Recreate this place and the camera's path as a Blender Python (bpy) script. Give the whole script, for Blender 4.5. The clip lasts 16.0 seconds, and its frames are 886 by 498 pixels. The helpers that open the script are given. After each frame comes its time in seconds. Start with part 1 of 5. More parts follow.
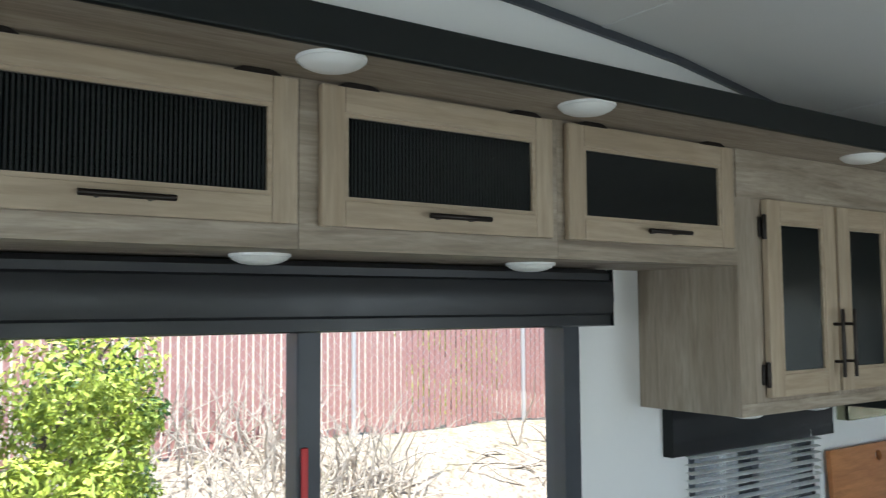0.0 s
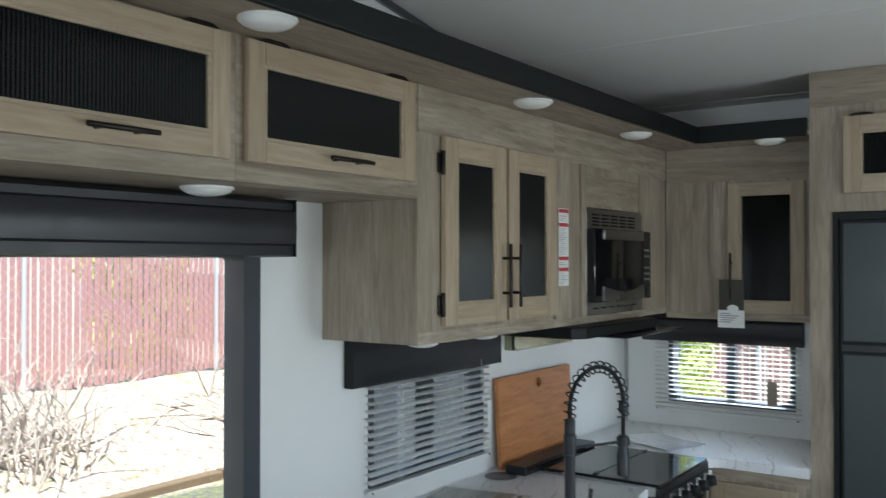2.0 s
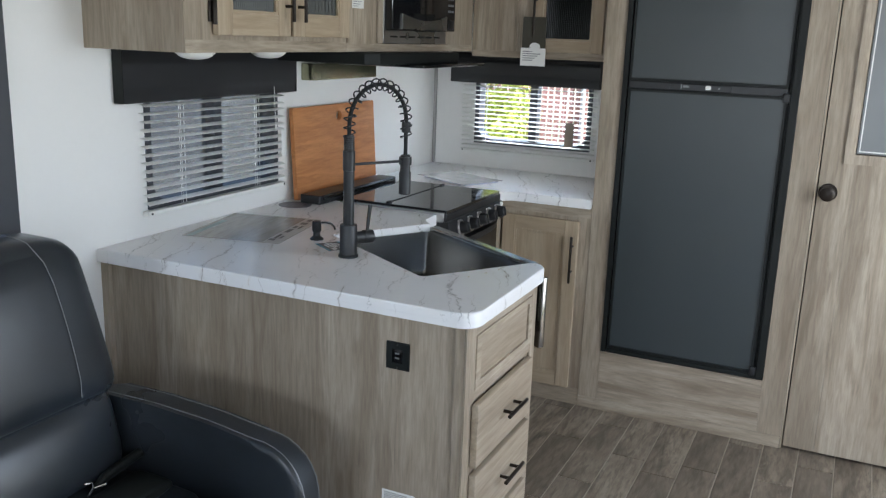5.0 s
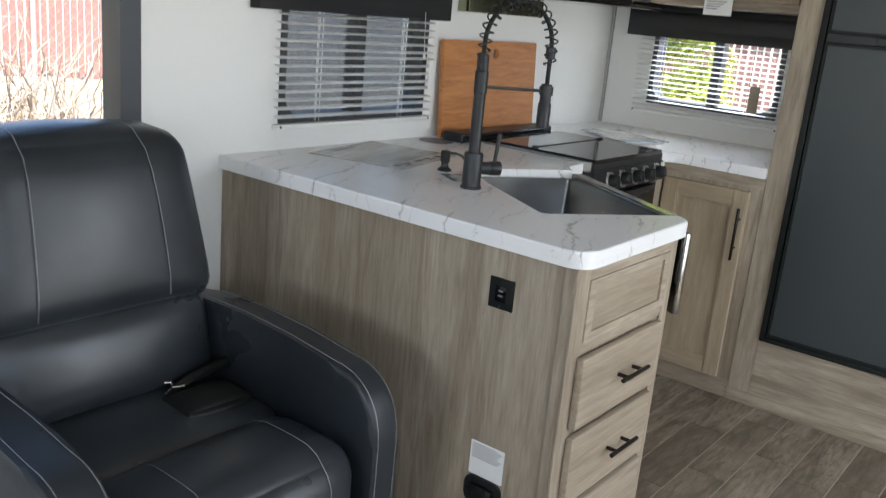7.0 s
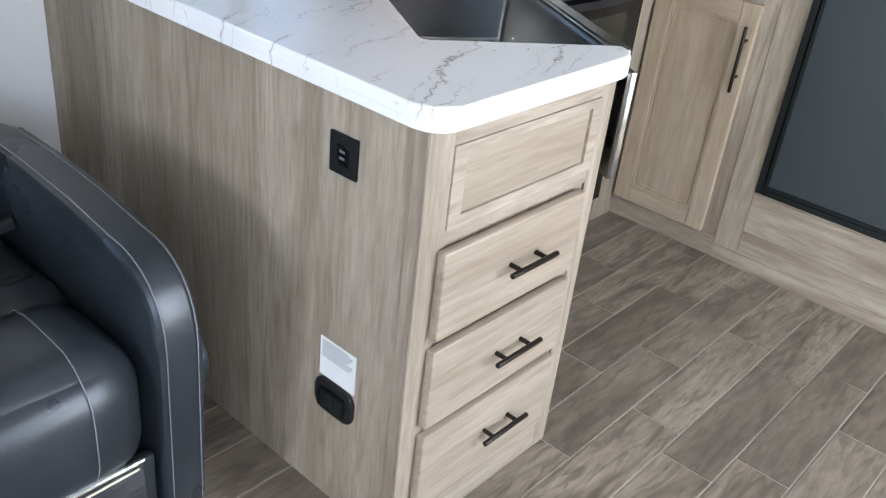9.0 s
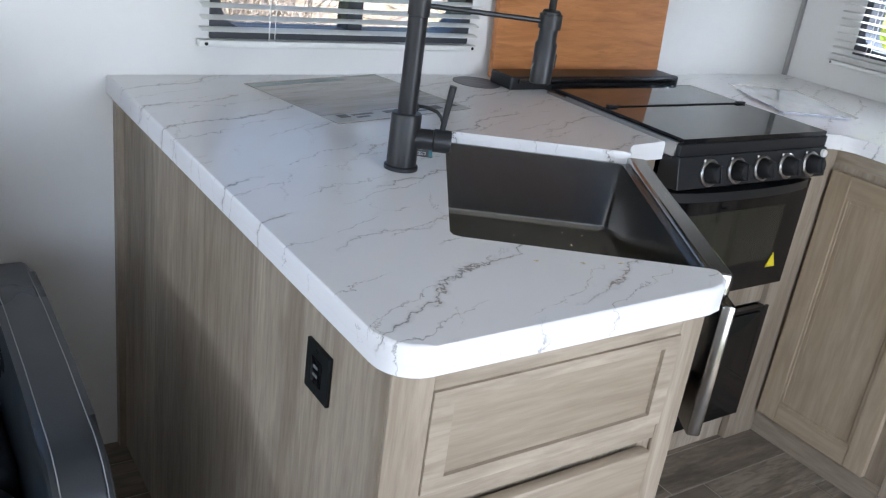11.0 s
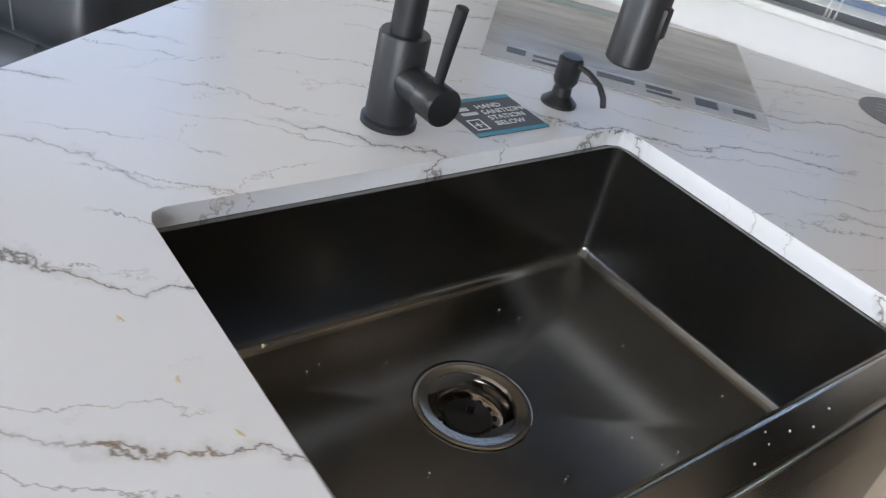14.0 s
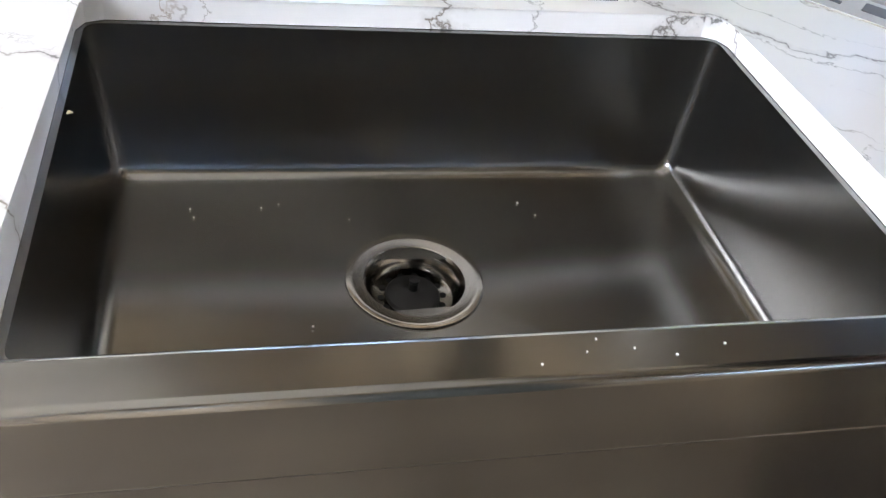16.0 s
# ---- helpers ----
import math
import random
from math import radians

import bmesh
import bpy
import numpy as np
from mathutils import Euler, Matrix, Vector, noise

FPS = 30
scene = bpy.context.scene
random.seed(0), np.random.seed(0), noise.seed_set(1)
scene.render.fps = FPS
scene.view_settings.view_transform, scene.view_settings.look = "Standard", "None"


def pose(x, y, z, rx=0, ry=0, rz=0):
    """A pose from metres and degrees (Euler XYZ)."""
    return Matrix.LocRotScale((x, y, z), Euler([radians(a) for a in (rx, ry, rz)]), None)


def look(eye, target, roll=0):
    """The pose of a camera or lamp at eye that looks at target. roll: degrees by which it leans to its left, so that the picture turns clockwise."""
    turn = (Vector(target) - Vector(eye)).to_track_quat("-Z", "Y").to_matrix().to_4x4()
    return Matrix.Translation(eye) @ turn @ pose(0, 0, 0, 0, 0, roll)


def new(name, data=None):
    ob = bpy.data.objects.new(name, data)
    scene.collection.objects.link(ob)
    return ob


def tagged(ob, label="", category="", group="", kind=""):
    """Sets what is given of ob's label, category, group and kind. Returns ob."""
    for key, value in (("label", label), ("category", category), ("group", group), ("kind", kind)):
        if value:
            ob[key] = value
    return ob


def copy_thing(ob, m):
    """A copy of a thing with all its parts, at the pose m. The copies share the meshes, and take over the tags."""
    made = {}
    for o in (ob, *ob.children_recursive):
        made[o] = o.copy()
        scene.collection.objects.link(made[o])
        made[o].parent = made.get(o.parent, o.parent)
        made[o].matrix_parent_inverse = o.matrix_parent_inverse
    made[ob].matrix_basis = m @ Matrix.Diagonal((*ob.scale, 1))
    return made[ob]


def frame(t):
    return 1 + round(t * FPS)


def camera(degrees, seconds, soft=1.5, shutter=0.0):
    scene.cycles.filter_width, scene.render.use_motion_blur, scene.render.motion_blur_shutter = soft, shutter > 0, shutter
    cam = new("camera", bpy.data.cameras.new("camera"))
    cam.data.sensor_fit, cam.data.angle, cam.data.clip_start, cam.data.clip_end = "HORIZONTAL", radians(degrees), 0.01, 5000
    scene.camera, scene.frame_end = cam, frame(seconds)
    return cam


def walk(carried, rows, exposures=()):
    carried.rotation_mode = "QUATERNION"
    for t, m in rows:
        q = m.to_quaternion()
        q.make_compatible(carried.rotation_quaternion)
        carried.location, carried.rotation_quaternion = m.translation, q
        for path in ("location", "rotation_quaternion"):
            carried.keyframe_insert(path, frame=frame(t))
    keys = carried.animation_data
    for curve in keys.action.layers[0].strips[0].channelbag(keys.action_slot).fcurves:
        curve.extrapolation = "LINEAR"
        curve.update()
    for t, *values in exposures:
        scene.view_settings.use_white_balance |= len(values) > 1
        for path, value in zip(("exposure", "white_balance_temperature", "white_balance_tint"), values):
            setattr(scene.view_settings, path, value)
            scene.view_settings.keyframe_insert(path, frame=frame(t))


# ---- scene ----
cam = camera(53.6, 16.0, soft=1.2, shutter=0.3)
PATH = [
    (0, (0.873, 0.026, 1.792), (2.03, 1.651, 1.929), -0.4),
    (0.5, (0.887, 0.036, 1.786), (2.189, 1.548, 1.919), -0.7),
    (1, (0.905, 0.037, 1.779), (2.309, 1.457, 1.896), -0.3),
    (1.5, (0.93, 0.043, 1.765), (2.444, 1.346, 1.853), -0.1),
    (2, (0.95, 0.038, 1.733), (2.585, 1.189, 1.759), -0.0),
    (2.5, (0.972, 0.019, 1.697), (2.712, 1.005, 1.64), 0.5),
    (3, (1.0, -0.013, 1.653), (2.833, 0.776, 1.528), 1.2),
    (3.5, (1.014, -0.066, 1.618), (2.847, 0.7, 1.389), 1.6),
    (4, (1.041, -0.105, 1.585), (2.847, 0.68, 1.236), 1.8),
    (4.2, (1.05, -0.104, 1.581), (2.85, 0.681, 1.201), 1.9),
    (6.3, (1.164, -0.163, 1.459), (2.824, 0.773, 0.853), 0.9),
    (6.5, (1.196, -0.173, 1.428), (2.799, 0.912, 0.924), 2.1),
    (7, (1.328, -0.169, 1.389), (2.865, 0.995, 0.855), 5.3),
    (7.5, (1.544, -0.107, 1.362), (2.996, 0.984, 0.525), 5.0),
    (8, (1.692, -0.101, 1.353), (3.076, 0.943, 0.356), 6.0),
    (8.2, (1.769, -0.114, 1.356), (3.152, 0.94, 0.368), 6.4),
    (10.3, (2.311, -0.05, 1.356), (3.551, 1.251, 0.478), 7.8),
    (10.5, (2.364, -0.034, 1.369), (3.565, 1.352, 0.571), 8.0),
    (11, (2.462, -0.015, 1.375), (3.547, 1.481, 0.609), 8.1),
    (11.5, (2.535, -0.007, 1.368), (3.57, 1.52, 0.595), 8.1),
    (12, (2.653, 0.022, 1.352), (3.635, 1.58, 0.572), 8.7),
    (12.5, (2.845, 0.135, 1.358), (3.775, 1.726, 0.582), 11.2),
    (13, (3.159, 0.171, 1.406), (3.578, 1.885, 0.463), 17.6),
    (13.5, (3.368, 0.294, 1.353), (3.238, 1.992, 0.304), 15.2),
    (14, (3.493, 0.429, 1.317), (3.117, 2.058, 0.219), 14.7),
    (14.5, (3.622, 0.547, 1.274), (2.812, 1.934, 0.082), 13.3),
    (15, (3.713, 0.599, 1.254), (2.692, 1.796, 0.02), 15.5),
    (15.5, (3.768, 0.634, 1.246), (2.714, 1.793, 0.004), 11.3),
    (16, (3.793, 0.645, 1.246), (2.785, 1.805, -0.034), 9.4),
]
EXPOSURES = [(0.0, 1.15, 5700, 3), (1.0, 1.2, 5600, 3), (2.5, 1.3, 5750, 5), (3.5, 1.45, 5800, 8), (4.0, 1.55, 5900, 9), (6.5, 1.65, 6200, 10), (7.0, 1.65, 6350, 10), (7.5, 2.2, 6200, 10),
             (8.0, 2.8, 6100, 12), (10.5, 1.9, 5850, 12), (11.5, 1.95, 6000, 13), (12.5, 2.0, 6150, 13), (13.5, 2.2, 6300, 13), (14.0, 2.35, 6350, 14), (15.0, 2.7, 6400, 15), (15.5, 3.1, 6400, 14), (16.0, 3.35, 6400, 14)]
walk(cam, [(t, look(eye, target, roll)) for t, eye, target, roll in PATH], EXPOSURES)

# ---- world, sun, fill lamps added at the openings ----
SUN_EL, SUN_AZ = 66.0, 205.0
world = bpy.data.worlds.new("sky")
scene.world = world
world.use_nodes = True
wn = world.node_tree.nodes
sky = wn.new("ShaderNodeTexSky")
sky.sky_type = "NISHITA"
sky.sun_disc = False
sky.sun_elevation = radians(SUN_EL)
sky.sun_rotation = radians(SUN_AZ)
world.node_tree.links.new(sky.outputs["Color"], wn["Background"].inputs["Color"])
wn["Background"].inputs["Strength"].default_value = 0.15

sun = new("sun", bpy.data.lights.new("sun", "SUN"))
sun.data.energy, sun.data.angle, sun.data.color = 5.0, radians(0.5), (1.0, 0.95, 0.87)
reach = 30 / math.tan(radians(SUN_EL))
sun.matrix_world = look((0, 0, 30), (-reach * math.sin(radians(SUN_AZ)), -reach * math.cos(radians(SUN_AZ)), 0))


def fill_light(x, y, z, tx, ty, tz, sx, sy, power, colour=(0.93, 0.97, 1.0)):
    """An added area lamp that fills in sky light at or near an opening."""
    ob = new("fill_light", bpy.data.lights.new("fill_light", "AREA"))
    ob.data.shape, ob.data.size, ob.data.size_y = "RECTANGLE", sx, sy
    ob.data.energy, ob.data.color = power, colour
    ob.matrix_world = look((x, y, z), (tx, ty, tz))
    return ob


# Added lamps in the assumed south window and doorway, both unseen.
fill_light(1.2, -1.24, 1.4, 1.2, 0.6, 0.2, 2.1, 1.0, 4.5, (0.93, 0.97, 1.0))
fill_light(3.6, -1.24, 1.05, 3.6, 0.6, 0.1, 0.68, 1.8, 10.0, (0.95, 0.98, 1.0))
# Added fill at an unseen west opening, to brighten west-facing fronts.
fill_light(-2.54, 0.3, 1.4, 0.0, 0.3, 0.6, 1.5, 0.9, 17.0, (0.93, 0.97, 1.0))
# Added lamp outside and above the end window, out of view, brightening its blind.
fill_light(5.5, 1.35, 1.66, 4.6, 1.35, 0.92, 0.65, 0.4, 9.0, (0.93, 0.97, 1.0))

# ---- helpers of this scene ----
def bm_new():
    return bmesh.new()


def box(bm, x0, x1, y0, y1, z0, z1, bevel=0.0, segs=2):
    m = Matrix.Translation(((x0 + x1) / 2, (y0 + y1) / 2, (z0 + z1) / 2)) @ Matrix.Diagonal((abs(x1 - x0), abs(y1 - y0), abs(z1 - z0), 1))
    vs = bmesh.ops.create_cube(bm, size=1.0, matrix=m)["verts"]
    if bevel > 0:
        es = list({e for v in vs for e in v.link_edges})
        bmesh.ops.bevel(bm, geom=es, offset=bevel, segments=segs, affect="EDGES", profile=0.5)
    return bm


def cyl(bm, p0, p1, r, seg=20, r2=None, bevel=0.0):
    p0, p1 = Vector(p0), Vector(p1)
    d = p1 - p0
    m = Matrix.Translation((p0 + p1) / 2) @ d.to_track_quat("Z", "Y").to_matrix().to_4x4()
    vs = bmesh.ops.create_cone(bm, cap_ends=True, segments=seg, radius1=r, radius2=r if r2 is None else r2, depth=d.length, matrix=m)["verts"]
    if bevel > 0:
        es = [e for e in {e for v in vs for e in v.link_edges} if len(e.link_faces) == 2 and any(len(f.verts) > 4 for f in e.link_faces)]
        bmesh.ops.bevel(bm, geom=es, offset=bevel, segments=2, affect="EDGES", profile=0.5)
    return bm


def tube(bm, pts, r, seg=10, closed=False):
    """A round tube along a line of points; r is a number or one number a point."""
    pts = [Vector(p) for p in pts]
    n, rings = len(pts), []
    normal = None
    for i, p in enumerate(pts):
        a = pts[(i - 1) % n] if closed or i else p
        b = pts[(i + 1) % n] if closed or i < n - 1 else p
        t = (b - a).normalized()
        if normal is None:
            normal = t.orthogonal().normalized()
        normal = (normal - t * normal.dot(t)).normalized()
        side = t.cross(normal)
        rr = r[i] if isinstance(r, (list, tuple)) else r
        rings.append([bm.verts.new(p + (normal * math.cos(2 * math.pi * k / seg) + side * math.sin(2 * math.pi * k / seg)) * rr) for k in range(seg)])
    for i in range(n if closed else n - 1):
        a, b = rings[i], rings[(i + 1) % n]
        for k in range(seg):
            bm.faces.new((a[k], a[(k + 1) % seg], b[(k + 1) % seg], b[k]))
    if not closed:
        bm.faces.new(rings[0][::-1])
        bm.faces.new(rings[-1])
    return bm


def prism(bm, poly, z0, z1, bevel=0.0, segs=3, only_top=False):
    lo = [bm.verts.new((x, y, z0)) for x, y in poly]
    hi = [bm.verts.new((x, y, z1)) for x, y in poly]
    n = len(poly)
    top = bm.faces.new(hi)
    bot = bm.faces.new(lo[::-1])
    for i in range(n):
        bm.faces.new((lo[i], lo[(i + 1) % n], hi[(i + 1) % n], hi[i]))
    if bevel > 0:
        es = list(top.edges) + ([] if only_top else list(bot.edges))
        bmesh.ops.bevel(bm, geom=es, offset=bevel, segments=segs, affect="EDGES", profile=0.5)
    return bm


def arc(cx, cy, r, a0, a1, n=6):
    return [(cx + r * math.cos(radians(a0 + (a1 - a0) * i / n)), cy + r * math.sin(radians(a0 + (a1 - a0) * i / n))) for i in range(n + 1)]


def rounded(x0, x1, y0, y1, r, n=5):
    return arc(x1 - r, y0 + r, r, -90, 0, n) + arc(x1 - r, y1 - r, r, 0, 90, n) + arc(x0 + r, y1 - r, r, 90, 180, n) + arc(x0 + r, y0 + r, r, 180, 270, n)


def lathe(bm, profile, centre=(0, 0, 0), seg=28, caps=True):
    """Turns (radius, height) rows about the z axis through centre."""
    c = Vector(centre)
    rings = [[bm.verts.new(c + Vector((r * math.cos(2 * math.pi * k / seg), r * math.sin(2 * math.pi * k / seg), z))) for k in range(seg)] for r, z in profile]
    for a, b in zip(rings, rings[1:]):
        for k in range(seg):
            bm.faces.new((a[k], a[(k + 1) % seg], b[(k + 1) % seg], b[k]))
    if caps:
        bm.faces.new(rings[0][::-1])
        bm.faces.new(rings[-1])
    return bm


def ring_frame(bm, outer, inner, y0, y1):
    """A frame between two outlines (x, z) of the same count, from depth y0 to y1."""
    n = len(outer)
    rows = [[bm.verts.new((x, y, z)) for x, z in line] for line, y in ((outer, y0), (inner, y0), (inner, y1), (outer, y1))]
    for a, b in ((0, 1), (1, 2), (2, 3), (3, 0)):
        for i in range(n):
            j = (i + 1) % n
            bm.faces.new((rows[a][i], rows[a][j], rows[b][j], rows[b][i]))
    return bm


def finish(bm, angle=32):
    bmesh.ops.recalc_face_normals(bm, faces=bm.faces[:])
    for f in bm.faces:
        f.smooth = True
    lim = radians(angle)
    for e in bm.edges:
        if len(e.link_faces) == 2:
            turn = e.calc_face_angle(0)
            a, b = sorted(f.calc_area() for f in e.link_faces)
            if turn > lim or (turn > 0.2 and b > 0.004 and b > 6 * a):
                e.smooth = False
    return bm


def mesh_of(name, bm, material):
    finish(bm)
    me = bpy.data.meshes.new(name)
    bm.to_mesh(me)
    bm.free()
    if material is not None:
        me.materials.append(material)
    return me


def thing(name, m, label, category, group="", kind=""):
    ob = new(name)
    ob.empty_display_size = 0.05
    ob.matrix_world = m
    return tagged(ob, label, category, group, kind)


def part(name, bm, material, parent, label="", m=None):
    me = bm if isinstance(bm, bpy.types.Mesh) else mesh_of(name, bm, material)
    ob = new(name, me)
    ob.parent = parent
    if m is not None:
        ob.matrix_basis = m
    if label:
        tagged(ob, label)
    return ob


def pieces(name, material, parent, boxes, bevel=0.0, label=""):
    """One part for each box (x0, x1, y0, y1, z0, z1)."""
    return [part(name, box(bm_new(), *b, bevel), material, parent, label) for b in boxes]


def solid(name, bm, material, label="", category="", group="", kind="", m=None):
    ob = new(name, mesh_of(name, bm, material))
    if m is not None:
        ob.matrix_world = m
    return tagged(ob, label, category, group, kind)


# ---- materials ----
class Mat:
    def __init__(self, name):
        self.m = bpy.data.materials.new(name)
        self.m.use_nodes = True
        self.t = self.m.node_tree
        self.b = self.t.nodes["Principled BSDF"]

    def node(self, kind, **inputs):
        n = self.t.nodes.new(kind)
        for k, v in inputs.items():
            n.inputs[k.replace("_", " ")].default_value = v
        return n

    def link(self, a, b):
        self.t.links.new(a, b)

    def coords(self, scale=(1, 1, 1), rot=(0, 0, 0), random_shift=False):
        tc = self.t.nodes.new("ShaderNodeTexCoord")
        mp = self.t.nodes.new("ShaderNodeMapping")
        mp.inputs["Scale"].default_value = scale
        mp.inputs["Rotation"].default_value = rot
        src = tc.outputs["Object"]
        if random_shift:
            oi = self.t.nodes.new("ShaderNodeObjectInfo")
            mul = self.t.nodes.new("ShaderNodeVectorMath")
            mul.operation = "MULTIPLY_ADD"
            comb = self.t.nodes.new("ShaderNodeCombineXYZ")
            for s in ("X", "Y", "Z"):
                self.link(oi.outputs["Random"], comb.inputs[s])
            self.link(comb.outputs[0], mul.inputs[0])
            mul.inputs[1].default_value = (17.0, 11.0, 23.0)
            self.link(src, mul.inputs[2])
            src = mul.outputs[0]
        self.link(src, mp.inputs["Vector"])
        return mp.outputs["Vector"]

    def noise(self, vec, scale, detail=4.0, rough=0.55, distortion=0.0):
        n = self.node("ShaderNodeTexNoise", Scale=scale, Detail=detail, Roughness=rough, Distortion=distortion)
        self.link(vec, n.inputs["Vector"])
        return n.outputs["Fac"]

    def ramp(self, fac, stops):
        r = self.t.nodes.new("ShaderNodeValToRGB")
        el = r.color_ramp.elements
        while len(el) < len(stops):
            el.new(0.5)
        for e, (p, c) in zip(el, stops):
            e.position = p
            e.color = (c, c, c, 1) if isinstance(c, (int, float)) else (*c, 1)
        self.link(fac, r.inputs["Fac"])
        return r.outputs["Color"]

    def mix(self, fac, a, b, mode="MIX"):
        n = self.t.nodes.new("ShaderNodeMix")
        n.data_type, n.blend_type = "RGBA", mode
        for s, v in ((n.inputs[0], fac), (n.inputs[6], a), (n.inputs[7], b)):
            if isinstance(v, bpy.types.NodeSocket):
                self.link(v, s)
            else:
                s.default_value = v if isinstance(v, (int, float)) else (*v, 1)
        return n.outputs[2]

    def bump(self, height, strength=0.2, distance=0.002):
        n = self.node("ShaderNodeBump", Strength=strength, Distance=distance)
        self.link(height, n.inputs["Height"])
        self.link(n.outputs["Normal"], self.b.inputs["Normal"])

    def set(self, **kw):
        for k, v in kw.items():
            s = self.b.inputs[k.replace("_", " ")]
            if isinstance(v, bpy.types.NodeSocket):
                self.link(v, s)
            else:
                s.default_value = (*v, 1) if isinstance(v, tuple) and len(v) == 3 else v
        return self.m


def wood(name, light, mid, dark, axis, rough=0.45, knots=0.5, fine=1.0, vary=0.0, stretch=0.13, contrast=1.0):
    """Grain that runs along the local axis 0, 1 or 2, with broad cathedral figure and fine pores."""
    w = Mat(name)
    s = [1.0, 1.0, 1.0]
    s[axis] = stretch
    vec = w.coords(tuple(s), random_shift=True)
    warp = w.noise(vec, 3.2, 3, 0.5, 0.6)
    broad = w.noise(vec, 8.0, 3, 0.6, 1.8)
    pores = w.noise(vec, 110.0 * fine, 4, 0.65, 0.3)
    col = w.ramp(broad, [(0.28, dark), (0.45, mid), (0.62, light), (0.8, mid)])
    streak = w.noise(vec, 19.0, 3, 0.55, 1.6)
    col = w.mix(w.ramp(streak, [(0.55, 0.0), (0.66, 0.55)]), col, dark)
    lines_ = w.noise(vec, 46.0, 3, 0.6, 0.8)
    col = w.mix(w.ramp(lines_, [(0.54, 0.0), (0.64, 0.45 * contrast)]), col, tuple(c * 0.8 for c in dark))
    col = w.mix(w.ramp(lines_, [(0.34, 0.4 * contrast), (0.44, 0.0)]), col, tuple(min(0.7, c * 1.12) for c in light))
    col = w.mix(w.ramp(warp, [(0.38, 0.0), (0.66, knots)]), col, dark)
    col = w.mix(w.ramp(pores, [(0.35, 0.34), (0.6, 0.0)]), col, tuple(c * 0.62 for c in dark))
    if vary > 0:
        oi = w.t.nodes.new("ShaderNodeObjectInfo")
        col = w.mix(w.ramp(oi.outputs["Random"], [(0.0, vary), (0.6, 0.0)]), col, tuple(c * 0.55 for c in mid))
    r = w.ramp(pores, [(0.3, rough + 0.12), (0.7, rough)])
    w.bump(pores, 0.16, 0.0006)
    return w.set(Base_Color=col, Roughness=r)


def plain(name, colour, rough=0.5, metal=0.0, mottle=0.12, scale=30.0, bump=0.08, dist=0.0006, **kw):
    p = Mat(name)
    vec = p.coords()
    n = p.noise(vec, scale, 5, 0.6)
    big = p.noise(vec, scale * 0.06 + 0.8, 3, 0.5)
    col = p.mix(p.ramp(n, [(0.3, mottle), (0.7, 0.0)]), colour, tuple(c * 0.6 for c in colour))
    col = p.mix(p.ramp(big, [(0.35, mottle * 0.7), (0.65, 0.0)]), col, tuple(c * 0.75 for c in colour))
    p.bump(n, bump, dist)
    return p.set(Base_Color=col, Roughness=p.ramp(big, [(0.3, min(1.0, rough * 1.15)), (0.7, rough * 0.9)]), Metallic=metal, **kw)


GREIGE = ((0.455, 0.385, 0.30), (0.355, 0.295, 0.223), (0.215, 0.168, 0.120))
MAPLE = ((0.46, 0.372, 0.265), (0.42, 0.332, 0.230), (0.36, 0.277, 0.184))
wood_v = wood("greige oak laminate, upright grain", *GREIGE, 2, contrast=0.32, stretch=0.095)
wood_h = wood("greige oak laminate, level grain", *GREIGE, 0, contrast=0.4, stretch=0.11)
maple_v = wood("pale maple, upright grain", *MAPLE, 2, 0.42, 0.25, 0.7, contrast=0.25, stretch=0.09)
maple_h = wood("pale maple, level grain", *MAPLE, 0, 0.42, 0.25, 0.7, contrast=0.25, stretch=0.09)
drawer_h = wood("greige maple drawer front, level grain", (0.40, 0.332, 0.25), (0.345, 0.28, 0.206), (0.24, 0.188, 0.134), 0, 0.42, 0.35, 0.8, contrast=0.5, stretch=0.08)
board_wood = wood("orange cherry board", (0.58, 0.25, 0.09), (0.53, 0.22, 0.075), (0.43, 0.165, 0.05), 0, 0.38, 0.3, 0.5)
plank_mat = wood("wood-look floor plank", (0.35, 0.295, 0.225), (0.23, 0.187, 0.14), (0.085, 0.067, 0.05), 0, 0.40, 0.6, 0.6, 0.45, 0.2)
grout_mat = plain("pale grout", (0.42, 0.37, 0.30), 0.8)
wall_white = plain("white vinyl wall panel", (0.80, 0.79, 0.77), 0.55, mottle=0.03, scale=60, bump=0.12)
ceiling_white = plain("off-white ceiling panel", (0.72, 0.71, 0.69), 0.7, mottle=0.04, scale=80, bump=0.1)
black_trim = plain("satin black trim", (0.0065, 0.0085, 0.008), 0.5, mottle=0.2, Specular_IOR_Level=0.3)
black_metal = plain("matt black metal", (0.022, 0.023, 0.025), 0.38, metal=0.3, mottle=0.15, scale=80)
black_gloss = plain("black gloss", (0.006, 0.006, 0.007), 0.06, mottle=0.05, bump=0.0)
frame_grey = plain("charcoal window frame", (0.045, 0.05, 0.06), 0.4, mottle=0.15)
steel = plain("brushed steel", (0.42, 0.41, 0.39), 0.28, metal=1.0, mottle=0.1, scale=60)
chrome = plain("bright chrome", (0.75, 0.75, 0.74), 0.1, metal=1.0, mottle=0.03, bump=0.0)
white_plastic = plain("white plastic", (0.80, 0.79, 0.76), 0.35, mottle=0.04)
paper_white = plain("white paper", (0.78, 0.78, 0.76), 0.6, mottle=0.06, scale=12)

# ---- the large structure ----
YW, XB, ZC = 1.86, 5.16, 2.47
XL, YS, T = -2.5, -1.2, 0.08
CT = 0.92
SOF = 2.228

